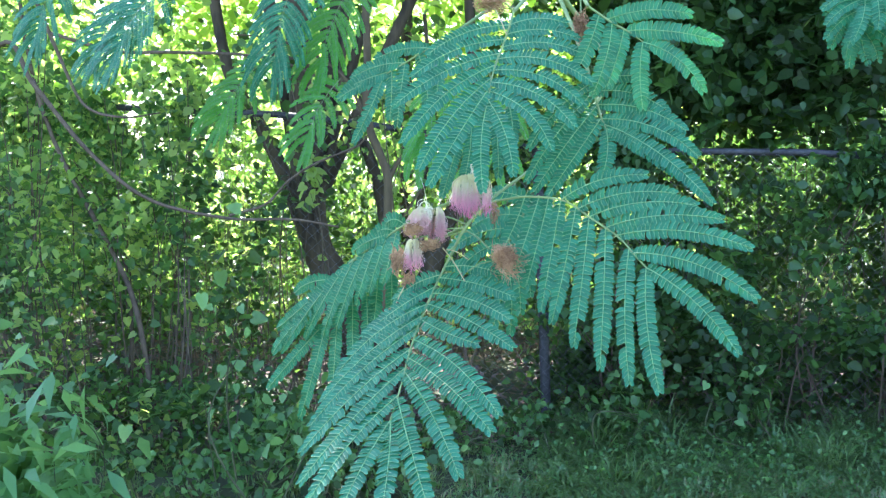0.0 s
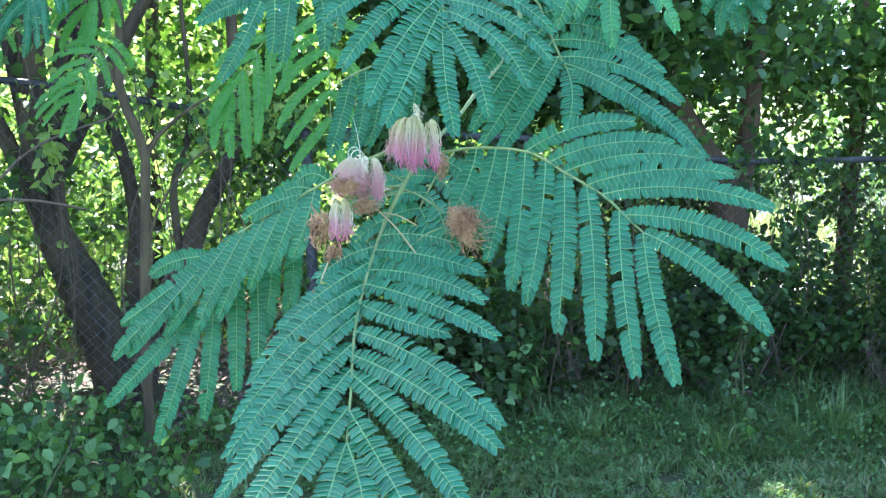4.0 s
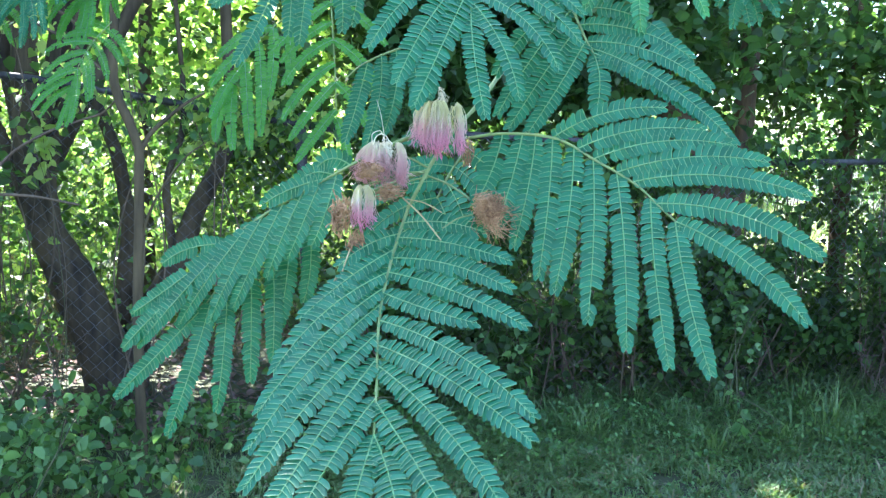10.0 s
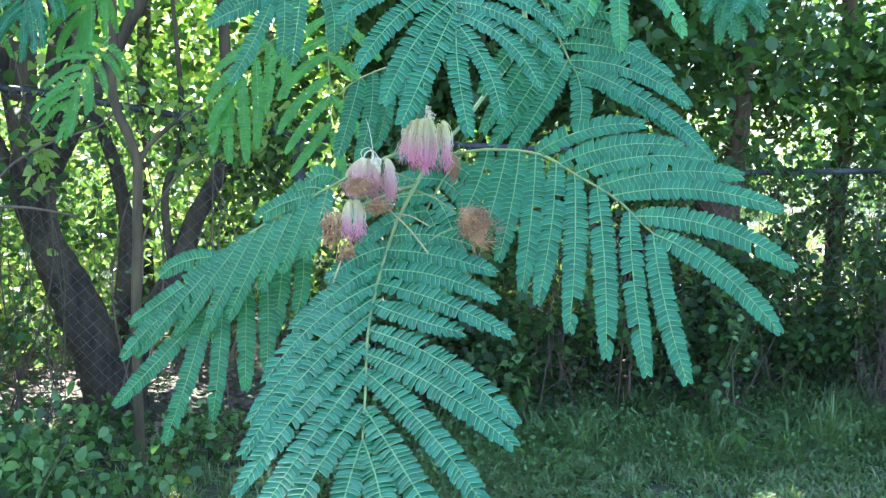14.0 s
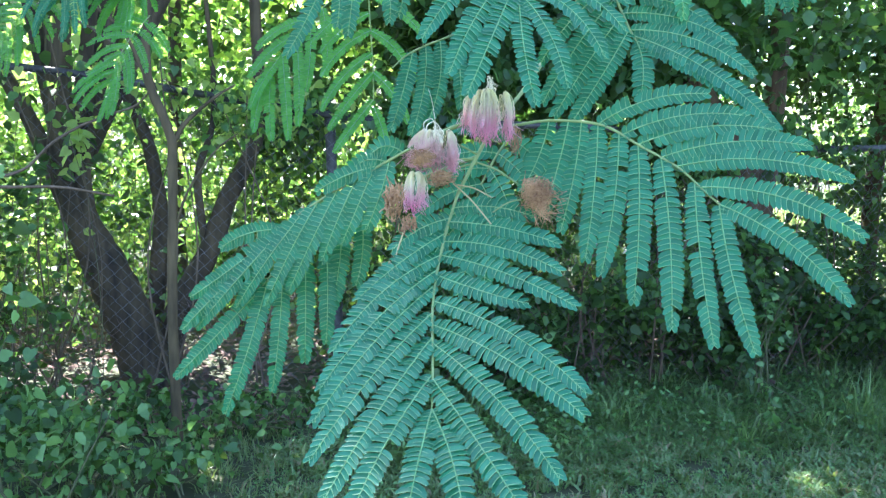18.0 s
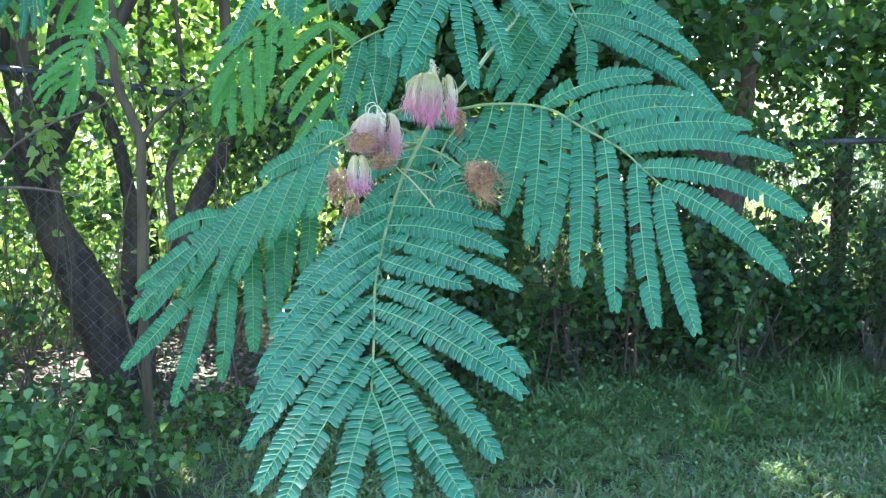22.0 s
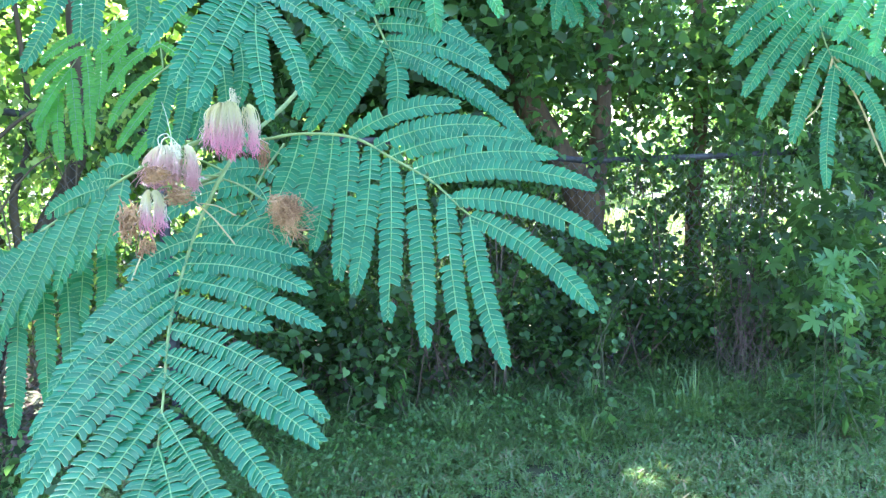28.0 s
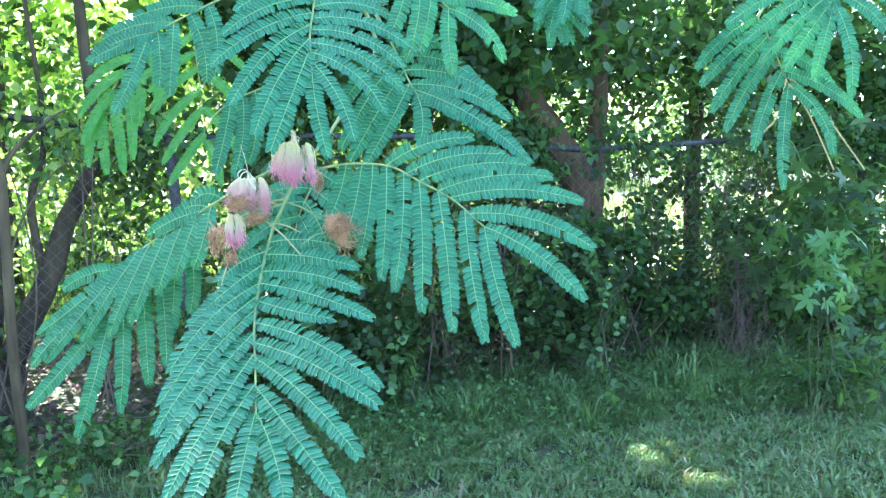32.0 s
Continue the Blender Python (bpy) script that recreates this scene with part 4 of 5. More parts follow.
def plain_leaf(start, way, normal, length=0.22, pairs=9, reach=0.11, width=0.0225, blade=BLADE, seed=1, label="feathery green mimosa leaf", droop=0.12, pitch=0.0041, fill=1.0):
    """A leaf of even build: feathers in pairs, longest in the middle, the last pair forward."""
    dice = np.random.default_rng(seed)
    start, way, n = np.array(start, float), np.array(way, float), np.array(normal, float)
    way /= np.linalg.norm(way)
    n -= way * (n @ way)
    n /= np.linalg.norm(n)
    stalk = [start, start + way * length * 0.35 + n * 0.012, start + way * length * 0.7 + n * 0.010, start + way * length - n * 0.01]
    rows = []
    for k in range(pairs):
        s = 0.12 + 0.88 * k / (pairs - 1)
        ln = reach * np.interp(s, (0.1, 0.45, 0.8, 1), (0.7, 1, 1, 0.82))
        for sign in (1, -1):
            rows.append((s, sign * (np.interp(s, (0.1, 1), (78, 16)) + dice.normal(0, 4)), ln * dice.uniform(0.9, 1.08), sign * 0.07, dice.normal(-3, 5)))
    return mimosa_leaf(label, stalk, n, rows, width, blade, seed, droop=droop, pitch=pitch, fill=fill)


# trunk and limbs: the limb arches overhead and comes down behind the leaves
JOINT = (0.376, 0.862, 1.460)
for nm, line, radii, mat in (
        ("trunk", [(-1.9, -0.5, -0.1), (-1.85, -0.45, 1.0), (-1.7, -0.3, 2.0), (-1.4, -0.1, 3.0)], (0.09, 0.075, 0.06), MIMOSA_BARK),
        ("limb", [(-1.65, -0.25, 2.2), (-0.9, 0.4, 2.75), (-0.1, 1.0, 2.7), (0.35, 1.2, 2.35), (0.47, 1.12, 1.95), (0.46, 1.02, 1.72)], (0.04, 0.025, 0.012, 0.006), MIMOSA_BARK),
        ("limb", [(-0.9, 0.4, 2.75), (0.2, 0.9, 2.9), (1.0, 1.2, 2.5), (1.12, 1.1, 2.0), (1.05, 0.97, 1.72)], (0.02, 0.012, 0.005), MIMOSA_BARK),
        ("limb", [(-0.1, 1.0, 2.7), (-0.3, 1.7, 2.6), (-0.5, 2.1, 2.25), (-0.45, 2.2, 2.0)], (0.014, 0.008, 0.004), MIMOSA_BARK),
        ("shoot", [(0.46, 1.02, 1.72), (0.53, 1.08, 1.62), (0.46, 1.0, 1.53), (0.40, 0.90, 1.485), JOINT, (0.361, 0.858, 1.432)], (0.003, 0.0017, 0.0013), GREEN_STEM),
        ("shoot", [(0.40, 0.90, 1.485), (0.385, 0.875, 1.478), (0.407, 0.872, 1.484)], (0.0018, 0.0016), GREEN_STEM),
        ("shoot", [(0.395, 0.892, 1.49), (0.36, 0.868, 1.482), (0.325, 0.845, 1.467)], (0.0018, 0.0015), GREEN_STEM),
        ("shoot", [(0.376, 0.862, 1.460), (0.345, 0.890, 1.445), (0.316, 0.906, 1.430)], (0.0016, 0.0014), GREEN_STEM),
        ("shoot", [(0.455, 1.0, 1.69), (0.44, 0.95, 1.69), (0.421, 0.897, 1.665)], (0.0026, 0.0018), GREEN_STEM),
        ("shoot", [(0.46, 1.02, 1.72), (0.48, 0.96, 1.66), (0.495, 0.917, 1.606)], (0.0024, 0.0018), GREEN_STEM),
        ("shoot", [(0.46, 1.02, 1.72), (0.48, 0.94, 1.70), (0.49, 0.876, 1.665)], (0.0024, 0.0018), GREEN_STEM),
        ("shoot", [(0.46, 1.03, 1.73), (0.40, 1.01, 1.69), (0.345, 0.994, 1.651)], (0.0024, 0.0018), GREEN_STEM),
        ("shoot", [(1.05, 0.97, 1.72), (1.0, 0.95, 1.68), (0.961, 0.94, 1.642)], (0.003, 0.0018), GREEN_STEM),
        ("shoot", [(0.99, 0.917, 1.562), (1.009, 0.905, 1.528), (1.033, 0.887, 1.46)], (0.0012, 0.0009), STALK_DRY),
        ("shoot", [(0.999, 0.938, 1.58), (1.038, 0.917, 1.534), (1.084, 0.889, 1.458)], (0.0012, 0.0009), STALK_DRY),
        ("shoot", [(0.988, 0.919, 1.568), (0.975, 0.918, 1.525), (0.958, 0.922, 1.506)], (0.0012, 0.0009), STALK_DRY),
        ("shoot", [(1.05, 0.97, 1.76), (1.02, 0.9, 1.74), (0.985, 0.83, 1.699)], (0.003, 0.0018), GREEN_STEM)):
    v, q = tube(smooth_line(line, 8), radii, 9, 0.03)
    part_of(mimosa, nm, fast_mesh(nm, v, q, [mat]))

mimosa_leaf("large feathery green mimosa leaf drooping below the flowers", [(0.361, 0.858, 1.432), (0.347, 0.834, 1.403), (0.333, 0.8, 1.367), (0.325, 0.757, 1.33), (0.32, 0.731, 1.31)],
            (-0.26, -0.60, 0.76),
            [(0.08, 94, 0.058, 0.05, -3), (0.17, 85, 0.08, 0.02, -2), (0.27, 78, 0.086, 0.05, -1), (0.33, 70, 0.103, 0.02, -1), (0.42, 71, 0.068, -0.05, 0), (0.52, 52, 0.123, 0.05, 1), (0.6, 49, 0.119, 0.03, 2), (0.67, 34, 0.126, 0.03, 3), (0.81, 28, 0.124, 0, 5), (1, 13, 0.095, 0.04, 8)] +
            [(0.15, -45, 0.047, -0.06, -2), (0.23, -37, 0.08, -0.01, -2), (0.33, -33, 0.102, -0.06, -1), (0.4, -30, 0.117, -0.03, 0), (0.46, -29, 0.127, -0.02, 1), (0.56, -33, 0.128, -0.01, 2), (0.65, -29, 0.131, 0, 3), (0.79, -24, 0.114, -0.02, 5), (1, -9, 0.088, 0, 8)],
            width=0.0205, pitch=0.0035, gaps={9: ((0.10, 0.17, 1),), 17: ((0.50, 0.54, 1),), 4: ((0.93, 1.0, 1),)})
mimosa_leaf("feathery green mimosa leaf arching sideways with spread fingers", [(0.407, 0.872, 1.484), (0.434, 0.861, 1.488), (0.467, 0.844, 1.485), (0.491, 0.826, 1.47), (0.513, 0.808, 1.455), (0.526, 0.795, 1.44), (0.535, 0.786, 1.43)],
            (-0.42, -0.83, 0.37),
            [(0.32, 31, 0.08, 0.08, 0), (0.42, 42, 0.087, 0.07, 0), (0.49, 39, 0.094, 0.07, 0), (0.58, 36, 0.099, 0.06, 0), (0.65, 31, 0.114, 0.07, 1), (0.81, 28, 0.11, 0.08, 1), (0.99, 4, 0.105, 0.06, 2)] +
            [(0.15, -109, 0.056, 0.06, -1), (0.22, -99, 0.073, 0.03, -1), (0.26, -91, 0.084, 0.03, -1), (0.32, -78, 0.103, 0.02, 0), (0.4, -63, 0.106, 0.03, 0), (0.49, -57, 0.116, 0.02, 0), (0.58, -54, 0.124, 0.02, 0), (0.76, -36, 0.117, -0.02, 1), (0.99, -34, 0.106, -0.03, 2)], width=0.0188, pitch=0.0039,
            gaps={14: ((0.40, 0.47, -1), (0.70, 0.76, -1)), 12: ((0.80, 0.9, 1),), 10: ((0.42, 0.46, 1),), 3: ((0.5, 0.54, 1),)})
mimosa_leaf("feathery green mimosa leaf folding down behind the flowers", [(0.325, 0.845, 1.467), (0.299, 0.866, 1.45), (0.272, 0.888, 1.432), (0.244, 0.909, 1.411), (0.222, 0.925, 1.389), (0.209, 0.934, 1.372)],
            (-0.60, -0.80, -0.00),
            [(0.12, 43, 0.054, 0.05, 1), (0.2, 38, 0.061, 0.02, 1), (0.28, 38, 0.07, 0, 1), (0.38, 33, 0.091, 0.01, 1), (0.48, 30, 0.097, 0, 1), (0.55, 19, 0.105, 0, 1), (0.65, 8, 0.131, 0.01, 1), (0.75, -7, 0.101, 0.02, 1), (1, -6, 0.096, 0, 1)] +
            [(0.05, -24, 0.026, -0.2, 0), (0.13, -13, 0.031, -0.15, 0), (0.17, -6, 0.058, -0.04, 0), (0.7, -22, 0.062, -0.07, 0)], width=0.0172)
mimosa_leaf("shaded mimosa leaf hanging under another leaf", [(0.316, 0.906, 1.43), (0.295, 0.915, 1.414), (0.265, 0.927, 1.395), (0.234, 0.939, 1.371), (0.214, 0.947, 1.345)],
            (-0.39, -0.92, 0.04),
            [(0.25, 55, 0.058, 0.07, 0), (0.38, 54, 0.071, 0.04, 0), (0.48, 59, 0.089, 0.03, 0), (0.6, 56, 0.095, 0.02, 0), (0.75, 43, 0.107, 0.03, 0), (0.9, 19, 0.121, 0.03, 0), (1, -5, 0.106, 0.01, 0)], width=0.0178)
mimosa_leaf("shaded mimosa leaf hanging behind the flowers", [(0.423, 1.06, 1.59), (0.399, 1.06, 1.572), (0.371, 1.06, 1.56), (0.351, 1.06, 1.549), (0.339, 1.06, 1.538)],
            (-0.25, -0.94, 0.22),
            [(0.08, 50, 0.066, 0.09, 0), (0.25, 64, 0.071, 0.03, 0), (0.38, 60, 0.078, 0.07, 0), (0.5, 55, 0.086, 0.06, 0), (0.65, 45, 0.076, 0.02, 0)])
mimosa_leaf("lime green mimosa leaf in thin shade", [(0.374, 1.6, 1.705), (0.378, 1.6, 1.645), (0.383, 1.6, 1.576), (0.385, 1.6, 1.504)],
            (-0.25, -0.9, 0.35),
            [(0.08, -49, 0.114, -0.01, 0), (0.25, -51, 0.098, -0.05, 0), (0.39, -48, 0.103, -0.07, 0), (0.56, -42, 0.118, -0.06, 0), (0.69, -36, 0.113, -0.01, 0), (0.89, -34, 0.103, 0, 0)] +
            [(0.08, 48, 0.11, 0.06, 0), (0.39, 37, 0.109, 0.08, 0), (0.69, 33, 0.101, 0.06, 0), (0.94, 17, 0.081, 0.04, 0)], 0.0195, BLADE_LIME, pitch=0.0050, fill=1.0)
mimosa_leaf("green mimosa leaf hanging farther back", [(0.332, 1.85, 1.711), (0.281, 1.85, 1.663), (0.247, 1.85, 1.616), (0.227, 1.85, 1.575)],
            (-0.25, -0.9, 0.35),
            [(0.08, 53, 0.128, 0.05, 0), (0.22, 46, 0.138, 0.04, 0), (0.42, 43, 0.174, 0.03, 0), (0.67, 39, 0.163, 0.01, 0), (1, 30, 0.12, -0.02, 0)] +
            [(0.22, -13, 0.109, -0.08, 0), (0.42, -6, 0.114, -0.05, 0), (0.67, 5, 0.116, -0.02, 0), (1, 13, 0.106, -0.06, 0)], 0.024, BLADE_LIME, pitch=0.0056, fill=1.0)
mimosa_leaf("feathery green mimosa leaf above the flowers", [(0.421, 0.897, 1.665), (0.413, 0.878, 1.636), (0.402, 0.855, 1.603), (0.398, 0.837, 1.577)],
            (0.07, -0.83, 0.56),
            [(0.17, 108, 0.053, 0.09, 0), (0.28, 102, 0.066, 0.09, 0), (0.42, 102, 0.076, 0.1, 0), (0.53, 91, 0.089, 0.11, 0), (0.64, 80, 0.086, 0.12, 0), (0.78, 66, 0.087, 0.11, 0), (0.89, 48, 0.081, 0.11, 0), (1.0, 23, 0.082, 0.05, 1), (1.0, 5, 0.096, -0.04, 1)] +
            [(0.17, -51, 0.084, -0.07, 0), (0.33, -47, 0.097, -0.07, 0), (0.47, -40, 0.113, -0.05, 0), (0.58, -27, 0.12, -0.06, 0), (0.72, -22, 0.117, -0.04, 0), (0.83, -19, 0.118, -0.0, 1)])
mimosa_leaf("feathery mimosa leaf reaching out from the upper twig", [(0.345, 0.994, 1.651), (0.321, 1.002, 1.64), (0.291, 1.011, 1.625), (0.269, 1.018, 1.614)],
            (-0.35, -0.93, 0.13),
            [(0.17, 71, 0.068, 0.09, 0), (0.39, 77, 0.067, 0.08, 0), (0.56, 59, 0.069, 0.01, 0), (0.75, 65, 0.053, 0.04, 0), (0.89, 39, 0.082, 0.04, 0)] +
            [(1.0, -4, 0.054, -0.03, 0), (0.22, -17, 0.068, -0.06, 0), (0.56, -15, 0.068, -0.06, 0), (0.78, -9, 0.06, -0.02, 0)])
mimosa_leaf("dark green mimosa leaf behind the front leaves", [(0.495, 0.917, 1.606), (0.501, 0.902, 1.58), (0.505, 0.89, 1.562), (0.509, 0.883, 1.551)],
            (-0.31, -0.84, 0.45),
            [(0.11, 71, 0.056, 0.08, 0), (0.22, 52, 0.075, 0.09, 0), (0.42, 51, 0.089, 0.08, 0), (0.69, 43, 0.099, 0.09, 0), (0.83, 25, 0.132, 0.05, 0), (0.97, 29, 0.105, 0.02, 0)] +
            [(1.0, -24, 0.049, 0.07, 0), (0.11, -58, 0.087, -0.05, 0), (0.22, -50, 0.109, -0.02, 0), (0.42, -49, 0.104, 0.0, 0), (0.67, -50, 0.092, 0.02, 0)])
mimosa_leaf("small mimosa leaf at the top of the shoot", [(0.49, 0.876, 1.665), (0.511, 0.876, 1.65), (0.529, 0.876, 1.64), (0.541, 0.876, 1.631)],
            (0.08, -0.99, 0.11),
            [(0.28, 38, 0.077, 0.07, 0), (0.61, 22, 0.087, 0.04, 0)] +
            [(1.0, -2, 0.072, 0.1, 0), (1.0, -53, 0.06, -0.05, -1), (0.17, -76, 0.059, 0.03, 0), (0.36, -74, 0.068, 0.04, 0), (0.56, -79, 0.054, 0.02, 0)])
mimosa_leaf("bright green mimosa leaf hanging from a neighbouring twig", [(0.961, 0.94, 1.642), (0.974, 0.93, 1.612), (0.983, 0.923, 1.582), (0.99, 0.917, 1.562)],
            (-0.36, -0.93, 0.13),
            [(0.14, 38, 0.072, 0.06, 0), (0.44, 34, 0.088, 0.1, 0), (0.72, 36, 0.107, 0.07, 0), (1.0, 8, 0.098, 0.1, 0)] +
            [(0.0, -79, 0.093, -0.07, 0), (0.14, -77, 0.099, -0.05, 0), (0.25, -65, 0.11, -0.04, 0), (0.44, -53, 0.109, -0.05, 0), (0.72, -44, 0.098, -0.05, 0), (1.0, -28, 0.122, -0.04, 0)])
mimosa_leaf("pale green mimosa leaf hanging from a neighbouring twig", [(0.985, 0.83, 1.699), (0.977, 0.83, 1.672), (0.971, 0.829, 1.651), (0.968, 0.829, 1.642)],
            (-0.36, -0.93, 0.13),
            [(0.14, 83, 0.068, 0.05, 0), (0.33, 71, 0.086, 0.05, 0), (0.61, 58, 0.091, 0.08, 0), (1.0, 26, 0.1, 0.06, 0), (1.0, 1, 0.083, -0.02, 0)] +
            [(0.14, -60, 0.111, -0.08, 0), (0.25, -51, 0.135, -0.05, 0), (0.42, -45, 0.12, -0.05, 0), (0.56, -35, 0.111, -0.04, 0), (0.69, -22, 0.094, -0.02, 0)])


# fainter leaves of the same tree, farther back
for k, (start, way, n, ln, pairs, reach, blade) in enumerate((
        ((-0.42, 2.252, 2.044), (-0.60, -0.14, -0.78), (-0.2, -0.75, 0.6), 0.31, 7, 0.13, BLADE),
        ((-0.141, 2.38, 2.065), (-0.30, -0.13, -0.94), (-0.2, -0.75, 0.6), 0.30, 7, 0.14, BLADE),
        ((-0.811, 2.426, 2.094), (-0.44, -0.14, -0.89), (-0.2, -0.75, 0.6), 0.25, 7, 0.13, BLADE),
        ((0.01, 2.389, 2.033), (-0.42, -0.13, -0.90), (-0.2, -0.75, 0.6), 0.28, 7, 0.13, BLADE_LIME),
        ((-0.041, 2.32, 1.73), (-0.5, -0.2, -0.84), (-0.2, -0.75, 0.6), 0.17, 6, 0.11, BLADE_LIME),
        ((-0.30, 2.5, 1.80), (-0.6, -0.2, -0.75), (-0.2, -0.75, 0.6), 0.2, 6, 0.13, BLADE_LIME),
        ((-0.597, 2.35, 1.97), (-0.55, -0.2, -0.8), (-0.2, -0.75, 0.6), 0.2, 6, 0.12, BLADE),
        ((0.933, 1.28, 1.782), (-0.65, -0.14, -0.75), (-0.2, -0.75, 0.6), 0.08, 6, 0.06, BLADE),
        ((0.449, 1.015, 1.482), (-0.47, -0.02, -0.88), (-0.2, -0.75, 0.6), 0.09, 6, 0.08, BLADE),
        ((0.896, 1.334, 1.748), (0.26, -0.20, -0.94), (-0.2, -0.75, 0.6), 0.05, 6, 0.06, BLADE)
        )):
    plain_leaf(start, way, n, ln, max(pairs, int(ln / 0.019)), reach, blade=blade, seed=80 + k, label="feathery mimosa leaf hanging farther back", droop=0.06, pitch=0.0056, fill=0.9, width=0.021)


def tufts(top, bunches, dice, thick=0.00024, wave=0.0012):
    """A hanging tassel: every bunch of threads leaves the knob, arches over a shoulder and hangs. bunches: direction, reach, drop, threads, shoulder height."""
    out, p0 = [], np.array(top)
    for turn, reach, drop, count, rise in bunches:
        a = radians(turn)
        way = np.array([math.cos(a), math.sin(a), 0])
        for _ in range(count):
            w = way * 0.76 * reach * dice.uniform(0.8, 1.12) + dice.normal(0, 0.0011, 3) * (1, 1, 0)
            ln = 0.79 * drop * dice.uniform(0.68, 1.06)
            bend = lambda: dice.normal(0, wave, 3) * (1, 1, 0.4)
            down = np.array([0, 0, -ln])
            p = [p0, p0 + w * 0.55 + np.array([0, 0, rise + dice.normal(0, 0.0006)]), p0 + w * 0.95 + np.array([0, 0, rise * 0.2]) + down * 0.12 + bend() * 0.5,
                 p0 + w * 1.05 + down * 0.45 + bend(), p0 + w * 1.06 + down * 0.75 + bend() * 1.5, p0 + w * 1.08 + down + bend() * 2.4]
            out.append(tube(smooth_line(p, 4), (thick, thick * 1.1, thick * 0.7), 3))
    return joined(out)


def filaments(top, down, count, length, spread, dice, dome=0.3, thick=0.00022, curl=0.15, bunches=0):
    """A hanging tuft: threads rise a little from the base, bend over and hang, some of them gathered in bunches."""
    out = []
    for k in range(count):
        if bunches:
            j = k % bunches
            a = 2.4 * j + dice.normal(0, 0.16)
            r = spread * min(1.05, 0.35 + 0.6 * ((j * 0.37) % 1.0) + abs(dice.normal(0, 0.10)))
        else:
            a, r = dice.uniform(0, 2 * math.pi), spread * math.sqrt(dice.random())
        aside = np.array([math.cos(a) * r, math.sin(a) * r, 0])
        ln = length * dice.uniform(0.6, 1.08)
        p0 = np.array(top)
        p1 = p0 + aside * 0.6 + np.array([0, 0, dome * spread * (1.2 - r / spread) + dice.normal(0, 0.0006)])
        p2 = p0 + aside * 0.95 + np.array([0, 0, -0.3 * ln]) + dice.normal(0, curl * spread, 3) * 0.25
        p3 = p0 + aside * 1.0 + np.array([0, 0, -0.65 * ln]) + dice.normal(0, curl * spread, 3) * 0.4
        p4 = p0 + aside * 1.02 + np.array([0, 0, -ln]) + dice.normal(0, curl * spread, 3) * 0.8 + np.array(down)
        out.append(tube(smooth_line([p0, p1, p2, p3, p4], 4), (thick, thick * 1.15, thick * 0.8), 3))
    return joined(out)


def tangle(centre, radii, count, dice, thick=0.00035):
    """Dry threads curled over and through one another."""
    out = []
    for k in range(count):
        p = [dice.normal(0, 0.55, 3)]
        for _ in range(4):
            step = 0.72 * p[-1] + dice.normal(0, 0.42, 3)
            p.append(step / max(1.0, np.linalg.norm(step) / 1.35))
        out.append(tube(smooth_line(np.array(p) * np.array(radii) + np.array(centre), 5), (thick, thick * 0.7), 3))
    return joined(out)


def flower(name, label, pieces):
    top = None
    for nm, (v, q), mat in pieces:
        me = fast_mesh(nm, v, q, [mat])
        if top is None:
            top = part_of(mimosa, name, me, label)
        else:
            sub = new(nm, me)
            sub.parent = top
    return top


dice = np.random.default_rng(5)
stem = lambda a, b, r=0.0007: tube(smooth_line([a, (np.array(a) + np.array(b)) / 2 + np.array([0, 0, 0.002]), b], 5), (r, r), 5)
flower("tassel_flower", "wilting pink tassel with cream upper threads",
       [("flower_stalk", stem((0.379, 0.866, 1.470), (0.383, 0.856, 1.497), 0.0008), GREEN_STEM),
        ("tassel", tufts((0.3790, 0.854, 1.5040), ((175, 0.0165, 0.034, 42, 0.003), (215, 0.0150, 0.037, 40, 0.004), (248, 0.0120, 0.041, 44, 0.004), (280, 0.0105, 0.043, 46, 0.005), (312, 0.0115, 0.040, 36, 0.005), (340, 0.0100, 0.034, 22, 0.005), (60, 0.0130, 0.036, 30, 0.004), (120, 0.0130, 0.036, 30, 0.004)), dice), PINK),
        ("tassel", tufts((0.3915, 0.850, 1.5030), ((330, 0.0065, 0.040, 34, 0.004), (10, 0.0080, 0.037, 26, 0.004), (230, 0.0030, 0.030, 12, 0.003)), dice), PINK),
        ("tuft", tangle((0.3835, 0.855, 1.5125), (0.0035, 0.003, 0.0055), 26, dice, 0.00026), STALK_CREAM),
        ("withered_tuft", tangle((0.4035, 0.853, 1.472), (0.004, 0.003, 0.012), 22, dice, 0.0003), DRY_PETAL)])
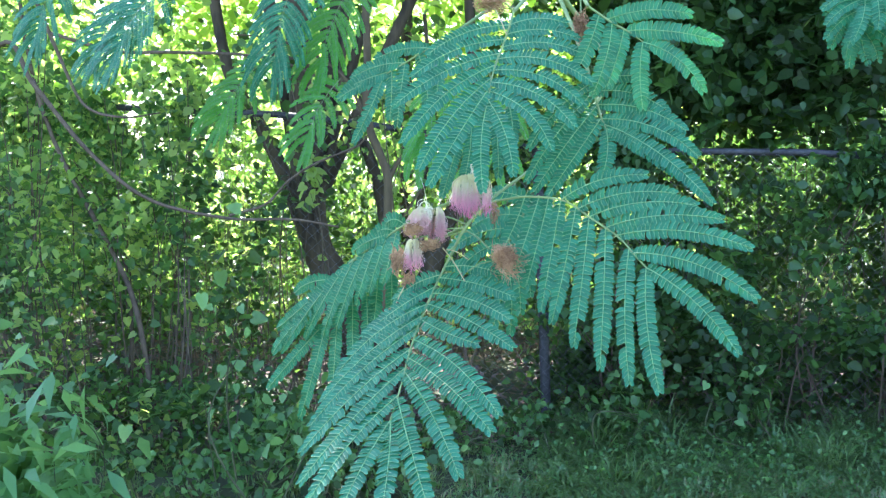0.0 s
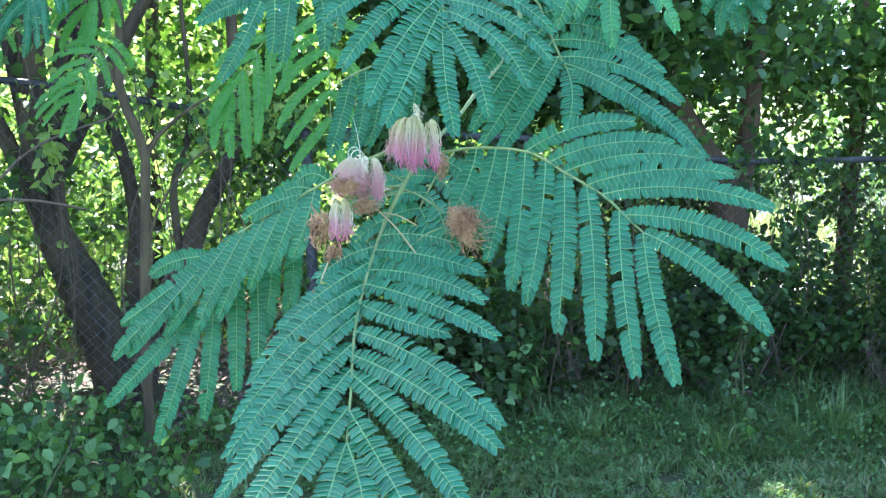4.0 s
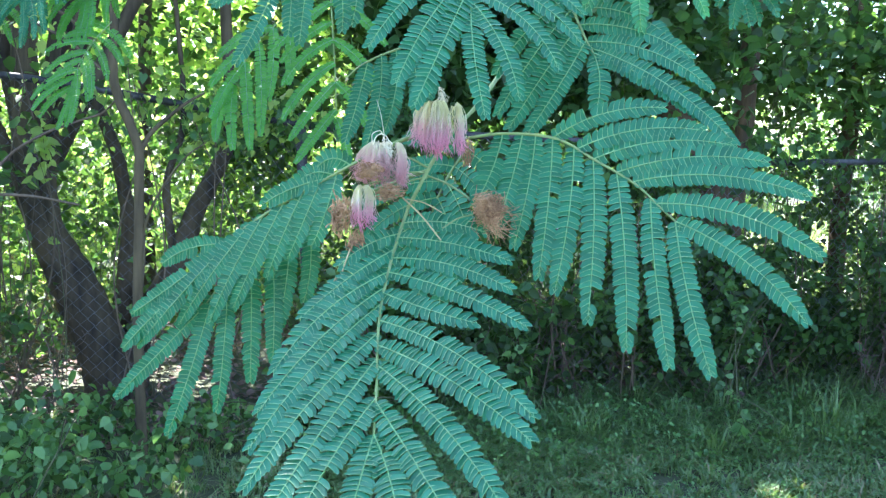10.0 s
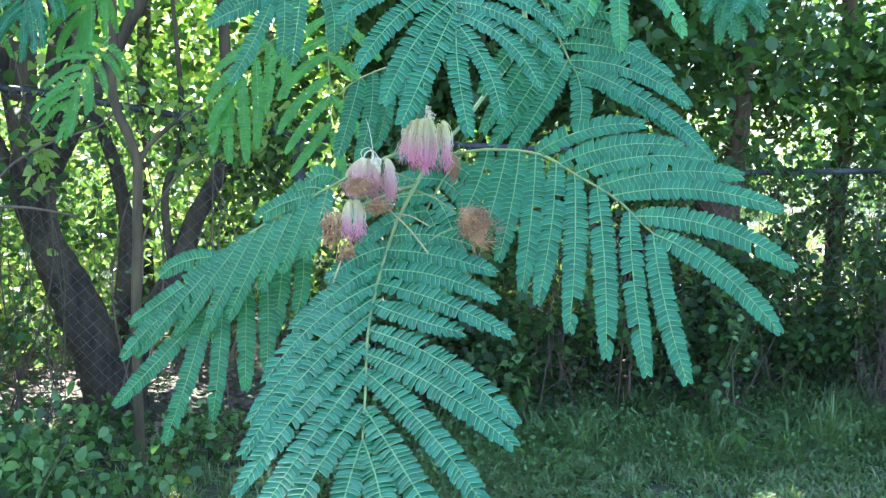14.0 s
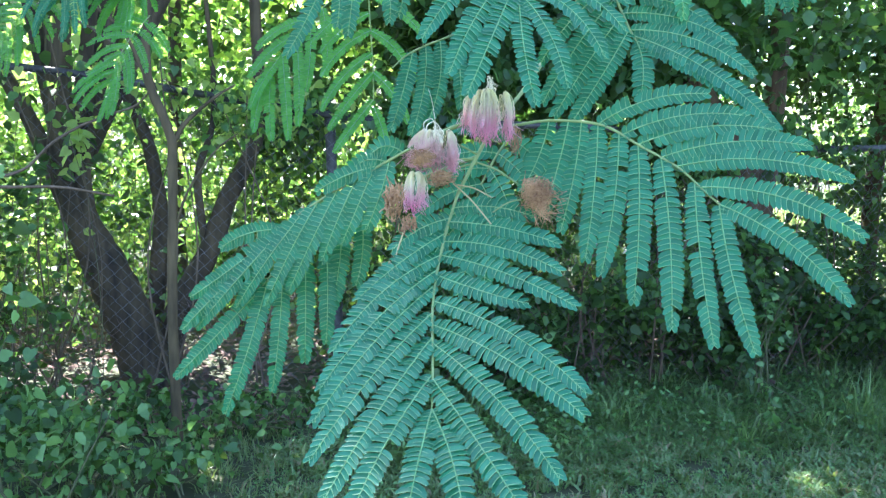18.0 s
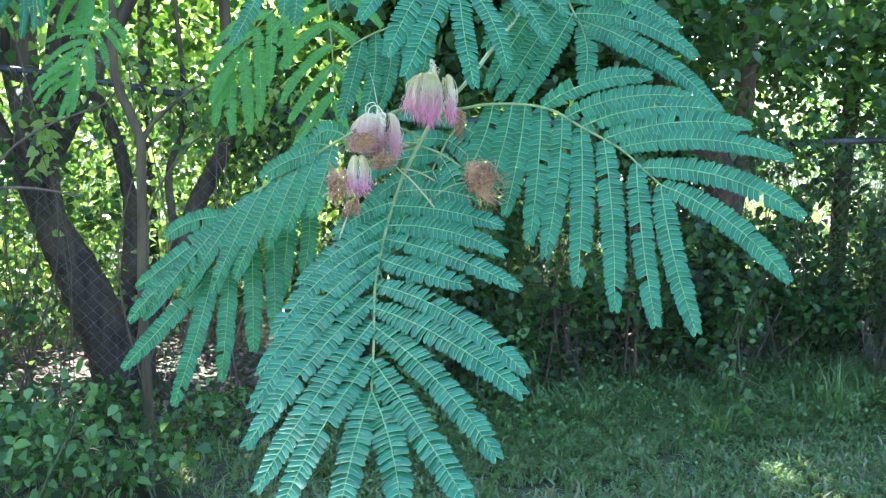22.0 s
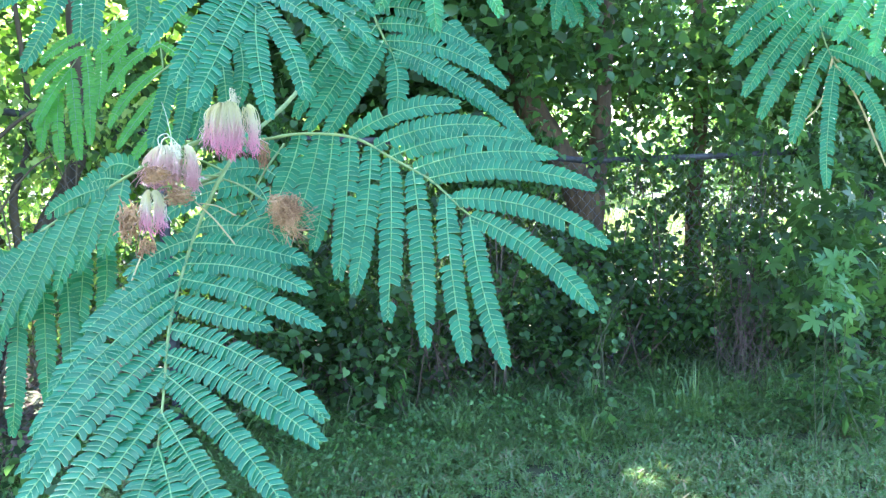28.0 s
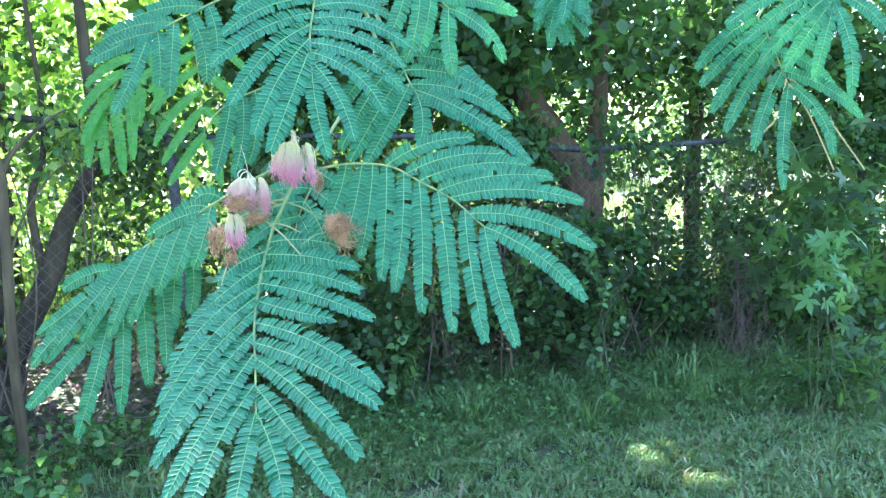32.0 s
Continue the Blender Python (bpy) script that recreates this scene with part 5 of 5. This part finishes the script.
flower("tassel_flower", "fading pink tassel with a browned tangled heart",
       [("flower_stalk", stem((0.376, 0.862, 1.462), (0.345, 0.850, 1.472), 0.0008), GREEN_STEM),
        ("flower_stalk", stem((0.376, 0.862, 1.458), (0.347, 0.848, 1.455), 0.0008), GREEN_STEM),
        ("flower_stalk", stem((0.376, 0.862, 1.455), (0.347, 0.848, 1.446), 0.0008), GREEN_STEM),
        ("tassel", tufts((0.3385, 0.848, 1.4745), ((180, 0.0155, 0.027, 60, 0.003), (210, 0.0150, 0.026, 60, 0.004), (240, 0.0130, 0.024, 50, 0.004), (150, 0.0145, 0.030, 40, 0.004), (90, 0.0120, 0.034, 40, 0.004), (275, 0.0100, 0.020, 36, 0.004), (30, 0.0110, 0.034, 30, 0.004)), dice, 0.00026, 0.002), FADED),
        ("tassel", tufts((0.3490, 0.846, 1.4755), ((300, 0.0060, 0.032, 50, 0.003), (350, 0.0080, 0.034, 50, 0.002), (40, 0.0070, 0.030, 26, 0.003)), dice), FADED),
        ("knob", tangle((0.3425, 0.842, 1.4745), (0.0032, 0.003, 0.0055), 40, dice, 0.0004), STALK_CREAM),
        ("curled_thread", tube(smooth_line([(0.336, 0.842, 1.470), (0.334, 0.842, 1.481), (0.3385, 0.842, 1.485), (0.343, 0.842, 1.482), (0.345, 0.842, 1.474)], 6), (0.0004, 0.0003), 5), STALK_CREAM),
        ("withered_tuft", tangle((0.3285, 0.8290, 1.4600), (0.0075, 0.004, 0.0048), 80, dice, 0.0003), DRY_PETAL),
        ("withered_tuft", tangle((0.3430, 0.833, 1.4450), (0.0080, 0.004, 0.0050), 80, dice, 0.0003), DRY_PETAL),
        ("curled_thread", tube(smooth_line([(0.334, 0.842, 1.474), (0.332, 0.842, 1.484), (0.338, 0.842, 1.487), (0.341, 0.842, 1.480), (0.338, 0.842, 1.498), (0.335, 0.842, 1.508)], 6), (0.0003, 0.00015), 5), STALK_CREAM)])
flower("tassel_flower", "small drooping pink tassel with a dry brown husk",
       [("tassel", tufts((0.3265, 0.846, 1.4475), ((190, 0.0065, 0.033, 34, 0.001), (230, 0.0055, 0.036, 30, 0.001), (310, 0.0060, 0.036, 34, 0.001), (350, 0.0080, 0.032, 26, 0.001)), dice), PINK),
        ("withered_tuft", tangle((0.3125, 0.848, 1.428), (0.007, 0.005, 0.012), 60, dice, 0.0005), DRY_PETAL),
        ("withered_tuft", tangle((0.322, 0.846, 1.409), (0.005, 0.004, 0.008), 34, dice, 0.0005), DRY_PETAL),
        ("flower_stalk", stem((0.34, 0.85, 1.452), (0.326, 0.846, 1.446), 0.0007), GREEN_STEM)])
flower("withered_flower", "dead brown flower head of tangled dry threads",
       [("flower_stalk", stem((0.376, 0.862, 1.456), (0.399, 0.829, 1.442), 0.0008), GREEN_STEM),
        ("threads", tangle((0.4125, 0.826, 1.437), (0.0098, 0.008, 0.0082), 170, dice, 0.00028), DRY_PETAL),
        ("fringe", filaments((0.414, 0.826, 1.436), (0.006, 0, 0), 60, 0.020, 0.0085, dice, 0.2, 0.00024, 0.9), DRY_PETAL),
        ("stray_threads", tangle((0.4165, 0.826, 1.432), (0.0150, 0.010, 0.0130), 26, dice, 0.0002), DRY_PETAL),
        ("flower_stalk", stem((0.379, 0.822, 1.422), (0.401, 0.826, 1.431), 0.0006), GREEN_STEM)])
flower("bare_stalk", "thin pale flower stalk without its head",
       [("stalk", stem((0.355, 0.846, 1.441), (0.377, 0.818, 1.414), 0.0006), STALK_DRY), ("stalk", stem((0.358, 0.846, 1.440), (0.380, 0.830, 1.432), 0.0005), STALK_DRY)])
flower("bare_stalk", "thin dry stalk hanging under a dead flower", [("stalk", stem((0.320, 0.847, 1.408), (0.309, 0.829, 1.382), 0.0006), STALK_DRY), ("threads", tangle((0.309, 0.829, 1.382), (0.004, 0.003, 0.006), 12, dice, 0.0004), STALK_DRY)])
flower("withered_flower", "dead brown flower head above the leaf",
       [("flower_stalk", stem((0.421, 0.897, 1.665), (0.405, 0.905, 1.678), 0.0008), GREEN_STEM),
        ("threads", tangle((0.399, 0.905, 1.676), (0.015, 0.010, 0.010), 120, dice), DRY_PETAL), ("flower_stalk", stem((0.402, 0.90, 1.670), (0.414, 0.87, 1.640), 0.0006), STALK_DRY)])
flower("withered_flower", "dead brown flower head above the leaf",
       [("flower_stalk", stem((0.486, 0.925, 1.69), (0.487, 0.922, 1.666), 0.0008), GREEN_STEM), ("threads", tangle((0.487, 0.922, 1.652), (0.007, 0.006, 0.013), 90, dice), DRY_PETAL)])
